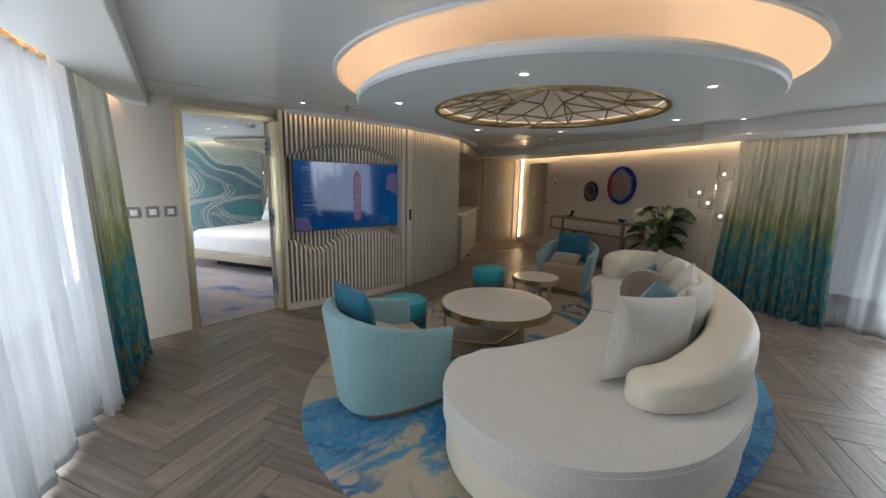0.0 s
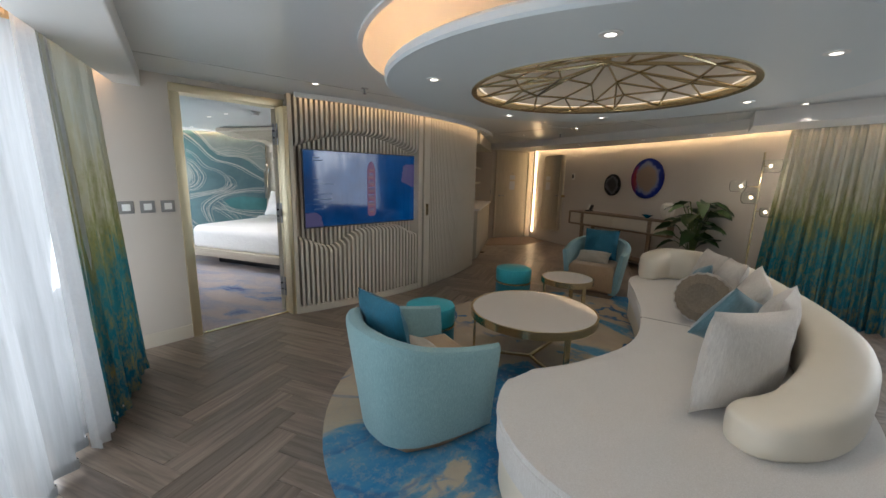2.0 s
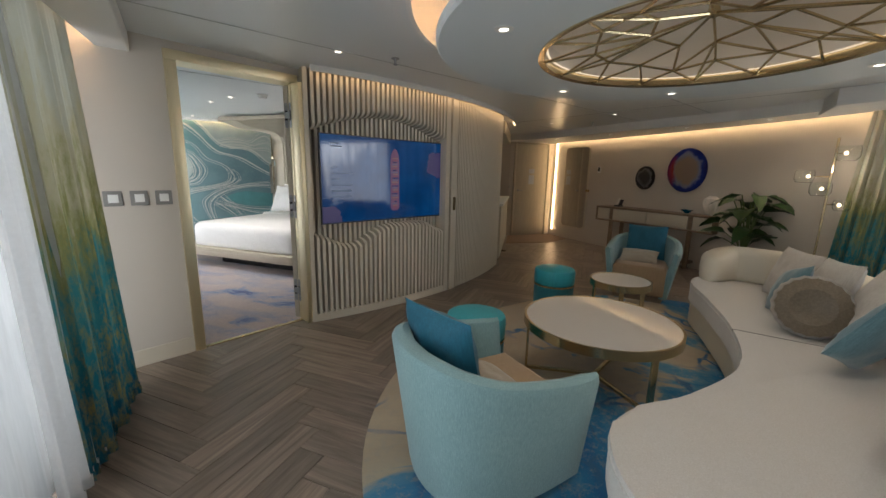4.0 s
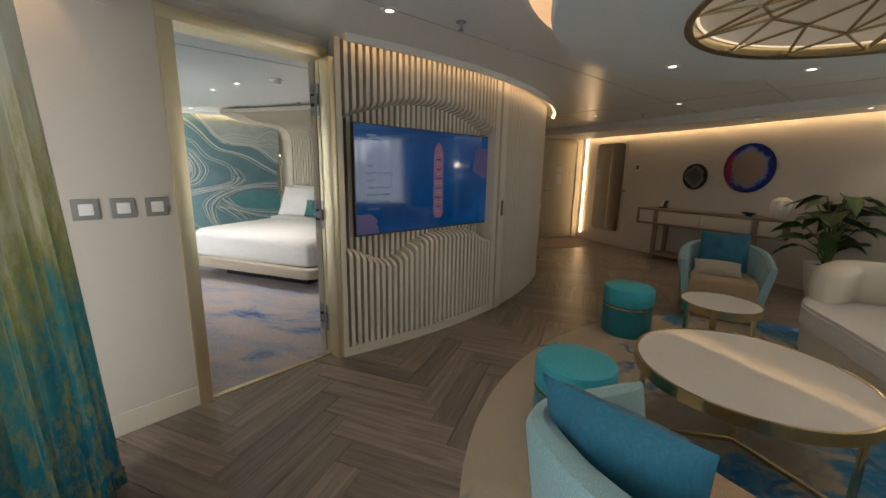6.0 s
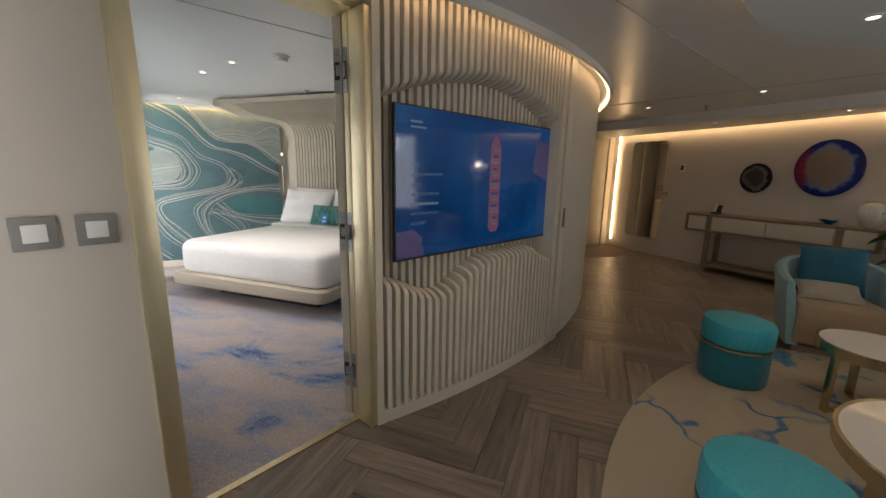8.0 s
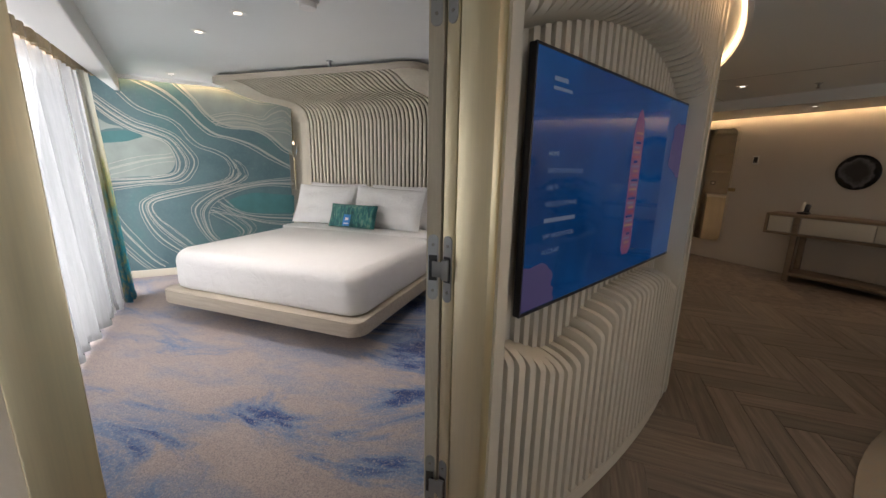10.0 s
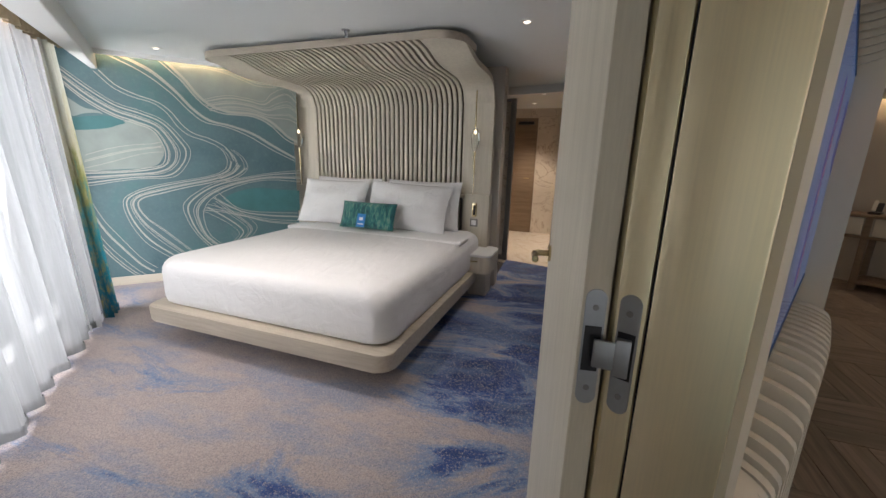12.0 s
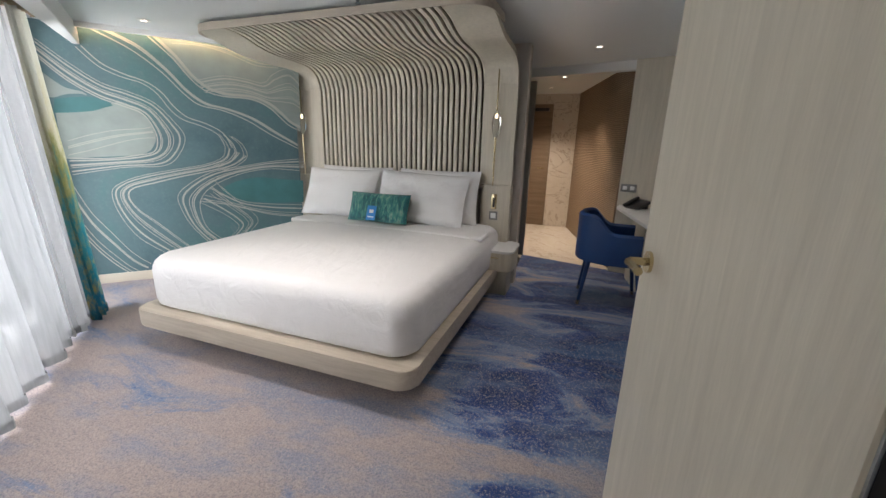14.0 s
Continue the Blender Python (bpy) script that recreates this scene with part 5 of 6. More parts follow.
def back_section(t):
    top = 0.55 + 0.17 * smooth_step(0.0, 0.30, t) - 0.05 * smooth_step(0.85, 1.0, t)
    w = 0.125 + 0.01 * math.sin(math.pi * t)
    near = min(1.0, min(t, 1 - t) / 0.06)
    end = max(0.12, math.sqrt(1 - (1 - near) ** 2))
    w *= end
    top = 0.40 + (top - 0.40) * (0.72 + 0.28 * end)
    out = []
    for k in range(16):
        a = 2 * math.pi * k / 16
        c, s = math.cos(a), math.sin(a)
        out.append((w * math.copysign(abs(c) ** 0.55, c), (top + 0.39) / 2 + (top - 0.39) / 2 * math.copysign(abs(s) ** 0.55, s)))
    return out


part("backrest", sweep([tuple(p) for p in back_line], back_section), M_SOFABACK, sofa, "smooth cream leather backrest")
part("seat_seam", box(-0.45, 0.45, -0.003, 0.003, 0.395, 0.4075, m=pose(1.98, 4.34, 0, 0, 0, -22)), M_GREYPLATE, sofa, "seam between the seat cushions", False)


def cushion(name, w, h, d, material, at, rot, label, seed=0, group="sofa cushions", crease=0.016):
    ob = part(name, pillow(w, h, d, 20, 0.06, seed, crease), material)
    ob.matrix_world = pose(*at, *rot)
    return tagged(ob, label, "cushion", group)


SEAT = 0.417
cushion("cushion", 0.62, 0.49, 0.20, M_CUSHION, (1.68, 3.35, SEAT + 0.232), (2, 5, 33), "large pale linen cushion standing on the chaise end", 1)
cushion("cushion", 0.54, 0.48, 0.19, M_CUSHION, (2.04, 3.80, SEAT + 0.230), (10, 2, 54), "pale linen cushion against the backrest", 2)
cushion("cushion", 0.52, 0.46, 0.18, M_CUSHION, (2.19, 4.36, SEAT + 0.215), (18, -6, 68), "pale grey linen cushion against the backrest", 3)
cushion("cushion", 0.48, 0.45, 0.18, M_CUSHION, (2.28, 4.86, SEAT + 0.212), (18, 4, 78), "pale linen cushion against the backrest", 4)
cushion("cushion", 0.46, 0.43, 0.17, M_CUSHION, (2.33, 5.32, SEAT + 0.205), (18, 0, 88), "pale linen cushion near the far end", 5)
cushion("cushion", 0.40, 0.38, 0.14, M_BLUEGREY, (1.90, 3.98, SEAT + 0.21), (24, 24, 34), "small blue velvet cushion tilted on one corner", 6)
cushion("cushion", 0.38, 0.36, 0.14, M_BLUEGREY, (2.10, 4.95, SEAT + 0.18), (22, 18, 80), "small blue velvet cushion", 7)
rc = tagged(part("round_cushion", lathe([(0.02, -0.055), (0.10, -0.085), (0.16, -0.06), (0.178, 0.0), (0.16, 0.06), (0.10, 0.085), (0.02, 0.055)], 40, ribs=20, depth=0.02), M_BRONZE), "round bronze satin cushion with gathered pleats", "cushion", "sofa cushions")
rc.matrix_world = pose(1.98, 4.52, SEAT + 0.185, 76, 0, -30) @ Matrix.Scale(1.1, 4)
part("button", lathe([(0.004, -0.06), (0.016, -0.062), (0.016, -0.055)], 12, m=pose(0, 0, -0.004)), M_BRONZE, rc)


# tub armchairs
def armchair(name, at, turn, label):
    c = thing(name, at, label, "armchair", "tub armchairs", turn)
    # plan of the shell, open towards +x
    line = spline([(0.33, 0.335), (0.10, 0.345), (-0.14, 0.325), (-0.285, 0.235), (-0.335, 0.10), (-0.345, 0.0), (-0.335, -0.10), (-0.285, -0.235), (-0.14, -0.325), (0.10, -0.345), (0.33, -0.335)], 6)

    def shell(t):
        u = abs(2 * t - 1)
        top = 0.685 - 0.115 * smooth_step(0.30, 1.0, u)
        w = 0.042 + 0.008 * (1 - u)
        taper = 0.075
        e = min(1.0, 0.5 + 8 * (1 - u))
        zl = 0.055
        pts = []
        for k in range(5):
            a = math.pi * k / 4
            pts.append((w * e * math.cos(a) , top - 0.04 + 0.04 * math.sin(a)))
        return [(w * 0.9 - taper, zl)] + pts + [(-w * 0.9 - taper, zl)]

    part("shell", sweep([tuple(p) for p in line], shell), M_TURQ, c, "turquoise woven shell")
    part("seat", prism([(0.34, 0.265), (0.34, -0.265), (0.1, -0.275), (-0.15, -0.235), (-0.24, -0.10), (-0.24, 0.10), (-0.15, 0.235), (0.1, 0.275)], 0.07, 0.40, 0.035, 4), M_TAN, c, "tan seat")
    part("foot_ring", prism([(0.30, 0.25), (0.30, -0.25), (0.0, -0.275), (-0.17, -0.235), (-0.265, -0.10), (-0.265, 0.10), (-0.17, 0.235), (0.0, 0.275)], 0.0, 0.055, 0.004), M_OAKBROWN, c, "wooden foot ring")
    return c


armchair("armchair", (0.055, 3.42, 0.012), 41, "turquoise tub armchair with a tan seat on the rug")
armchair("armchair", (1.60, 6.62, 0.012), 249, "turquoise and tan tub armchair beside the console")


def at_chair(cx, cy, turn, x, y, z, rx, ry, rz):
    return pose(cx, cy, 0.012, 0, 0, turn) @ pose(x, y, z, rx, ry, rz)


for cx, cy, tn, sd in ((0.055, 3.42, 41, 11), (1.60, 6.62, 249, 12)):
    q = tagged(part("cushion", pillow(0.43, 0.40, 0.15, 20, 0.05, sd, 0.02), M_TEALV), "deep teal velvet cushion leaning in the armchair", "cushion", "armchair cushions")
    q.matrix_world = at_chair(cx, cy, tn, -0.17, 0.07 if sd == 11 else 0.0, 0.60, 15, 0, -78 if sd == 11 else -90)
    q = tagged(part("lumbar_cushion", pillow(0.40, 0.26, 0.11, 18, 0.06, sd + 3, 0.01), M_BEIGE), "small beige cushion lying on the armchair seat", "cushion", "armchair cushions")
    q.matrix_world = at_chair(cx, cy, tn, 0.02, -0.04, 0.455, 68, 0, -90)


# stools
def stool(at):
    s = thing("stool", at, "round turquoise upholstered stool with a brass band", "stool", "round stools")
    part("lower_drum", lathe([(0.19, 0.0), (0.198, 0.02), (0.20, 0.10), (0.20, 0.245)], 40), M_STOOLBOT, s, "deep teal velvet drum")
    part("brass_band", lathe([(0.19, 0.245), (0.205, 0.246), (0.205, 0.262), (0.19, 0.263)], 40), M_BRASS_S, s, "brass band")
    part("seat_pad", lathe([(0.19, 0.263), (0.20, 0.268), (0.204, 0.29), (0.204, 0.385), (0.196, 0.41), (0.17, 0.42), (0.02, 0.425)], 40), M_STOOLTOP, s, "bright turquoise pad")
    return s


stool((0.55, 5.85, 0.012))
stool((-0.085, 4.33, 0.012))


def round_table(name, at, r, h, label, turn=0):
    t = thing(name, at, label, "table", "", turn)
    part("tabletop", lathe([(0.02, h - 0.012), (r - 0.014, h - 0.012), (r - 0.012, h), (0.02, h)], 72), M_GLASSTOP, t, "glossy cream glass top")
    part("apron", sweep(circ(r, 72), [(0.004, h - 0.055), (0.004, h + 0.003), (-0.012, h + 0.003), (-0.012, h - 0.055)], closed=True), M_BRASS_S, t, "brass rim")
    for a in (90, 210, 330):
        c, s = math.cos(radians(a)), math.sin(radians(a))
        part("leg", box(-0.008, 0.008, -0.022, 0.022, 0.0, h - 0.055, 0.002, m=pose(c * (r - 0.03), s * (r - 0.03), 0, 0, 0, a)), M_BRASS_S, t)
        part("stretcher", box(0.0, r - 0.04, -0.012, 0.012, 0.0, 0.02, 0.002, m=pose(0, 0, 0.0, 0, 0, a)), M_BRASS_S, t)
    return t


round_table("coffee_table", (0.74, 4.44, 0.012), 0.495, 0.415, "round coffee table with a glossy cream top and brass frame", -30)
round_table("side_table", (1.12, 5.56, 0.012), 0.265, 0.415, "small round side table with a brass rim", -20)

# console along the art wall
CA, CB = Vector((1.52, 9.42)), Vector((2.86, 7.93))
cd = (CB - CA).normalized()
CL = (CB - CA).length
CT = math.degrees(math.atan2(cd.y, cd.x))
con = thing("console", (CA.x, CA.y, 0), "long oak console with cream drawers on a low shelf frame", "console table", turn=CT)
CH = 0.84
part("top", box(0.0, CL, 0.0, 0.40, CH - 0.03, CH, 0.008), M_OAKBROWN, con)
part("bottom_board", box(0.0, CL, 0.0, 0.40, CH - 0.26, CH - 0.23, 0.008), M_OAKBROWN, con)
part("side_board", box(0.0, 0.03, 0.0, 0.40, CH - 0.232, CH - 0.028, 0.006), M_OAKBROWN, con)
part("side_board", box(CL - 0.03, CL, 0.0, 0.40, CH - 0.232, CH - 0.028, 0.006), M_OAKBROWN, con)
# darkened backing colour puts shade into the gaps between drawers
part("case", box(0.032, CL - 0.032, 0.03, 0.39, CH - 0.23, CH - 0.03), M_SHADEDBACK, con, smooth=False)
for x0, x1 in ((0.04, 0.27), (0.36, 0.98), (0.99, CL - 0.38), (CL - 0.29, CL - 0.04)):
    part("drawer_front", box(x0, x1, 0.004, 0.03, CH - 0.222, CH - 0.038, 0.003), M_SLAT, con, "cream drawer front")
for x in (0.31, CL - 0.335):
    for y in (0.02, 0.34):
        part("leg", box(x - 0.03, x + 0.03, y, y + 0.05, 0.0, CH - 0.03, 0.006), M_OAKBROWN, con)
part("shelf", box(0.28, CL - 0.30, 0.02, 0.39, 0.08, 0.12, 0.008), M_OAKBROWN, con)


def on_console(x, y):
    n = Vector((-cd.y, cd.x))
    p = CA + cd * x + n * y
    return p.x, p.y


vx, vy = on_console(CL - 0.14, 0.20)
vase = tagged(part("vase", lathe([(0.06, 0.0), (0.075, 0.01), (0.115, 0.10), (0.13, 0.17), (0.118, 0.24), (0.07, 0.275), (0.06, 0.285), (0.085, 0.30), (0.078, 0.30), (0.05, 0.285)], 72, ribs=18, depth=0.035), M_CERAMIC), "fluted white ceramic vase on the console", "vase")
vase.location = (vx, vy, CH)
bx, by = on_console(CL - 0.48, 0.17)
bowl = thing("bowl", (bx, by, CH), "small blue glass bowl with a wavy rim", "bowl")
part("dish", lathe([(0.03, 0.0), (0.035, 0.012), (0.075, 0.04), (0.09, 0.055), (0.082, 0.055), (0.06, 0.035), (0.01, 0.02)], 40, ribs=5, depth=0.07), M_BLUEGLASS, bowl)
px, py = on_console(0.30, 0.22)
phone = thing("telephone", (px, py, CH), "dark desk telephone standing on the console", "telephone", turn=CT)
part("body", box(-0.05, 0.05, -0.06, 0.06, 0.0, 0.025, 0.006), M_BLACK, phone)
part("stand", box(-0.04, 0.04, -0.012, 0.012, 0.0, 0.12, 0.006, m=pose(0, 0.02, 0.012, -28, 0, 0)), M_BLACK, phone)
part("handset", box(-0.018, 0.018, -0.03, -0.006, 0.0, 0.13, 0.01, m=pose(-0.02, 0.0, 0.022, -28, 0, 0)), M_CERAMIC, phone, "pale handset")


# art and mirrors hung on the art wall
def art_spot(frac):
    k = frac * (len(ART) - 1)
    i = min(int(k), len(ART) - 2)
    a, b = Vector(ART[i]), Vector(ART[i + 1])
    d = (b - a).normalized()
    p = a.lerp(b, k - i)
    return p, math.degrees(math.atan2(d.y, d.x))


def disc_on_wall(name, frac, z, r, material, label, category):
    p, t = art_spot(frac)
    d = thing(name, (p.x, p.y, z), label, category, turn=t)
    body = part("disc", lathe([(r - 0.03, 0.0), (r, 0.02), (r, 0.03), (r - 0.012, 0.036), (0.01, 0.030)], 64, m=pose(0, -0.003, 0, 90, 0, 0)), material, d)
    return d


disc_on_wall("wall_art", 0.555, 1.49, 0.335, M_ART, "large round glazed art disc in blue and red", "wall art")
disc_on_wall("wall_mirror", 0.410, 1.36, 0.20, M_ARTDARK, "small round dark glazed mirror disc", "mirror")
p, t = art_spot(0.128)
mir = thing("wall_mirror", (p.x, p.y, 1.12), "tall mirror with rounded corners and a brass frame", "mirror", turn=t)


part("frame", prism(rounded(0.72, 1.72, 0.10), 0.012, 0.03, 0.004, m=pose(0, -0.0, 0, 90, 0, 0)), M_OAKV, mir, "slim pale oak frame")
part("glass", prism(rounded(0.67, 1.67, 0.085), 0.03, 0.0335, m=pose(0, 0, 0, 90, 0, 0)), M_MIRROR, mir, "mirror glass", False)
grip = part("side_handle", box(0.36, 0.44, -0.075, -0.035, -0.07, -0.02, 0.004), M_BRASS_S, mir, "brass side handle")
p, t = art_spot(0.222)
therm = thing("thermostat", (p.x, p.y, 1.50), "small white wall controller with a dark display", "thermostat", turn=t)
part("plate", box(-0.035, 0.035, -0.014, 0.0, -0.06, 0.06, 0.004), M_WHITE, therm)
part("display", box(-0.025, 0.025, -0.017, -0.0145, -0.035, 0.045), M_BLACK, therm, "dark display", False)


# plant
pot = thing("plant_pot", (3.02, 7.42, 0), "glossy white rounded planter holding a leafy plant", "planter")
part("bowl", lathe([(0.10, 0.0), (0.125, 0.01), (0.155, 0.14), (0.185, 0.32), (0.192, 0.41), (0.186, 0.42), (0.172, 0.42), (0.165, 0.38), (0.01, 0.38)], 48), M_POT, pot)
part("soil", lathe([(0.163, 0.382), (0.10, 0.392), (0.01, 0.395)], 32), M_SOIL, pot)
plant = thing("plant", (3.02, 7.42, 0.395), "broad-leaved dark green potted plant", "plant")
rng = random.Random(12)


def leaf_mesh(L, W, cup):
    bm = bmesh.new()
    rows = []
    for i in range(9):
        t = i / 8
        w = W * math.sin(math.pi * t ** 0.8) ** 0.75 * (1 - 0.25 * t)
        row = []
        for j in (-1, -0.5, 0, 0.5, 1):
            row.append(bm.verts.new((t * L, j * w / 2, -cup * t * t * L + 0.16 * w * abs(j) + 0.006 * math.sin(t * 20 + j * 3))))
        rows.append(row)
    for a, b in zip(rows, rows[1:]):
        for j in range(4):
            bm.faces.new((a[j], a[j + 1], b[j + 1], b[j]))
    return bm


leaf_meshes = [mesh_of(leaf_mesh(0.30, 0.24, 0.3), "leaf", M_LEAF), mesh_of(leaf_mesh(0.27, 0.18, 0.6), "leaf", M_LEAF), mesh_of(leaf_mesh(0.32, 0.25, 0.2), "leaf", M_LEAF)]
for i in range(30):
    a = i * 137.5 + rng.uniform(-20, 20)
    hgt = 0.16 + 0.64 * (i / 29) ** 0.8 + rng.uniform(-0.03, 0.03)
    rad = rng.uniform(0.08, 0.24) * (1.15 - 0.4 * i / 29)
    c, s = math.cos(radians(a)), math.sin(radians(a))
    if c * 0.84 + s * 0.54 > 0.55:
        rad *= 0.35
    tip = Vector((c * rad, s * rad, hgt))
    part("stem", tube([(c * 0.02, s * 0.02, 0), (c * rad * 0.4, s * rad * 0.4, hgt * 0.65), tip], 0.007, 6), M_STEM, plant)
    l = new("leaf", leaf_meshes[i % 3])
    l.parent = plant
    l.matrix_local = pose(tip.x, tip.y, tip.z, rng.uniform(-25, 25), rng.uniform(-32, 22), a)

# floor lamp
lamp = thing("floor_lamp", (3.36, 6.72, 0), "slim brass floor lamp with four glass shades", "floor lamp", turn=-52)
part("base", lathe([(0.14, 0.0), (0.14, 0.012), (0.10, 0.02), (0.01, 0.022)], 40), M_BRASS_S, lamp)
part("pole", tube([(0, 0, 0.02), (0, 0, 1.82)], 0.011, 10), M_BRASS_S, lamp)
for x, y, z, r in ((0.10, -0.02, 1.66, 0.095), (-0.20, -0.06, 1.42, 0.085), (-0.03, -0.10, 1.29, 0.09), (0.15, -0.06, 1.13, 0.07)):
    arm = part("arm", tube([(0, 0, z), (x * 0.6, y * 0.6, z)], 0.006, 6), M_BRASS_S, lamp)
    sh = part("shade", lathe([(r * 0.75, -r * 0.8), (r, -r * 0.4), (r * 1.02, r * 0.4), (r * 0.9, r * 0.8), (r * 0.86, r * 0.8), (r * 0.97, r * 0.4), (r * 0.95, -r * 0.4), (r * 0.7, -r * 0.76)], 28, m=pose(x, y, z)), M_GLASS, lamp, "clear rippled glass shade")
    sh.visible_shadow = False
    part("bulb", lathe([(0.004, -0.02), (0.016, -0.01), (0.018, 0.0), (0.016, 0.01), (0.004, 0.02)], 16, m=pose(x * 0.85, y * 0.85, z)), M_BULB, arm, "glowing bulb")

# pantry counter in the niche
pan = thing("pantry_counter", (-0.40, 9.25, 0), "pale pantry counter with a stone top and shelves", "counter")
part("cabinet", box(-0.26, 0.24, -1.15, 1.15, 0.0, 0.86, 0.004), M_OAKV, pan)
part("worktop", box(-0.28, 0.27, -1.16, 1.16, 0.862, 0.90, 0.004), M_WHITE, pan, "white stone worktop")
for z in (1.30, 1.62):
    part("shelf", box(-0.28, 0.02, -1.1, 1.1, z, z + 0.03, 0.003), M_OAKV, pan)
part("upper_cabinet", box(-0.28, 0.24, -1.18, 1.16, 2.0, 2.18, 0.003), M_OAKV, pan)
sw1 = thing("light_switch", (-0.147, 10.35, 1.12), "small square light switch by the entrance", "switch", turn=90)
part("plate", box(-0.04, 0.04, -0.012, 0.0, -0.04, 0.04, 0.003), M_GREYPLATE, sw1)
part("rocker", box(-0.02, 0.02, -0.015, -0.0125, -0.02, 0.02, 0.002), M_WHITE, sw1)

# three wall switches beside the bedroom door
swd = (DOOR_A - SW).normalized()
SWT = math.degrees(math.atan2(swd.y, swd.x))
for s in (0.225, 0.360, 0.495):
    p = SW + swd * s
    w = thing("light_switch", (p.x, p.y, 1.165), "square grey wall switch with a white rocker", "switch", "wall switches", SWT)
    part("plate", box(-0.048, 0.048, -0.011, 0.0, -0.048, 0.048, 0.004), M_GREYPLATE, w)
    part("rocker", box(-0.026, 0.026, -0.0145, -0.0112, -0.026, 0.026, 0.002), M_WHITE, w)


def sprinkler(x, y, z):
    s = thing("sprinkler", (x, y, z), "small chrome ceiling sprinkler head", "sprinkler", "sprinklers")
    part("flange", lathe([(0.03, -0.004), (0.03, 0.0), (0.005, 0.0)], 20), M_STEEL, s)
    part("body", lathe([(0.010, -0.03), (0.012, -0.004)], 12), M_STEEL, s)
    part("deflector", lathe([(0.004, -0.05), (0.016, -0.046), (0.016, -0.043), (0.006, -0.03)], 14), M_STEEL, s)


sprinkler(-0.80, 4.72, HI)
sprinkler(1.15, 8.35, HI)
sprinkler(-3.24, 7.03, HI)


# ---- bedroom things ----
bed = new("bed")
bed.matrix_world = BM
tagged(bed, "king-size bed with white linen on a floating oak platform", "bed")
U0, U1, V0 = -1.93, 0.02, -0.06
part("platform", prism([(x + (U0 + U1) / 2, y + 1.04) for x, y in rounded(U1 - U0, 2.18, 0.09, 5)], 0.165, 0.275, 0.012), M_OAK, bed, "bleached oak platform")
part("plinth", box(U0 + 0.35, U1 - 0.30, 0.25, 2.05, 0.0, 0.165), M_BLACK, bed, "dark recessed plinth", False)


def mattress_mesh():
    """Loft of rounded outlines: a soft bottom edge, upright sides, a full round top edge and a slightly domed top."""
    bm = bmesh.new()
    w, l, cx, cy = U1 - U0 - 0.07, 2.06, (U0 + U1) / 2, 1.05
    levels = [(0.03, 0.277), (0.008, 0.295), (0.0, 0.33), (0.0, 0.43), (0.0, 0.505)]
    levels += [(0.09 * (1 - math.cos(radians(a))), 0.505 + 0.105 * math.sin(radians(a))) for a in (18, 36, 54, 72, 90)]
    levels += [(0.25, 0.617), (0.5, 0.621), (0.8, 0.623)]
    rows = []
    for inset, z in levels:
        row = []
        for x, y in rounded(w - 2 * inset, l - 2 * inset, max(0.06, 0.15 - 0.5 * min(inset, 0.15)), 8):
            n_ = noise.noise(Vector((x * 2.2, y * 2.2, z * 2.0))) * 0.008
            row.append(bm.verts.new((x + cx + n_, y + cy + n_, z)))
        rows.append(row)
    for a, b in zip(rows, rows[1:]):
        for k in range(len(a)):
            q = (k + 1) % len(a)
            bm.faces.new((a[k], a[q], b[q], b[k]))
    bm.faces.new(rows[0][::-1])
    bm.faces.new(rows[-1])
    return bm


part("mattress", mattress_mesh(), M_LINEN, bed, "mattress under a smooth white cover")
fold = box(U0 + 0.045, U1 - 0.045, 1.36, 1.62, 0.590, 0.630, 0.018, segs=4)
part("turned_sheet", fold, M_LINEN, bed, "turned-down white sheet")

canopy = new("bed_canopy")
canopy.matrix_world = BM
tagged(canopy, "curved oak slatted headboard rising into a canopy over the bed", "bed canopy")
# side line of the canopy as (v, z): up the wall, then round and forward
side = [(2.04, 0.98), (2.04, 1.74), (2.025, 1.87), (1.97, 1.97), (1.85, 2.025), (1.66, 2.04), (1.42, 2.045), (1.25, 2.07), (1.08, 2.112), (0.90, 2.125)]
side = spline(side, 5)


def canopy_slat(w, thick):
    bm = bmesh.new()
    rows = []
    for i, p in enumerate(side):
        d = (side[min(i + 1, len(side) - 1)] - side[max(i - 1, 0)]).normalized()
        n = Vector((d.y, -d.x))
        q = p + n * thick
        rows.append([bm.verts.new((-w, p.x, p.y)), bm.verts.new((w, p.x, p.y)), bm.verts.new((w, q.x, q.y)), bm.verts.new((-w, q.x, q.y))])
    for a, b in zip(rows, rows[1:]):
        for j in range(4):
            bm.faces.new((a[j], a[(j + 1) % 4], b[(j + 1) % 4], b[j]))
    bm.faces.new(rows[0])
    bm.faces.new(rows[-1][::-1])
    return bm


slat_mesh = mesh_of(canopy_slat(0.0150, 0.030), "slat", M_OAKV)
NS = 34
for i in range(NS):
    s = new("slat", slat_mesh)
    s.parent = canopy
    s.matrix_local = pose(-1.99 + i * (1.76 / (NS - 1)), 0, 0)
dark = Nodes("bronze_mirror_backing").put((0.26, 0.235, 0.19), 0.10, 1.0)
bk = part("backing", canopy_slat(0.90, 0.012), dark, canopy)
bk.matrix_local = pose(-1.11, 0.045, 0.012)


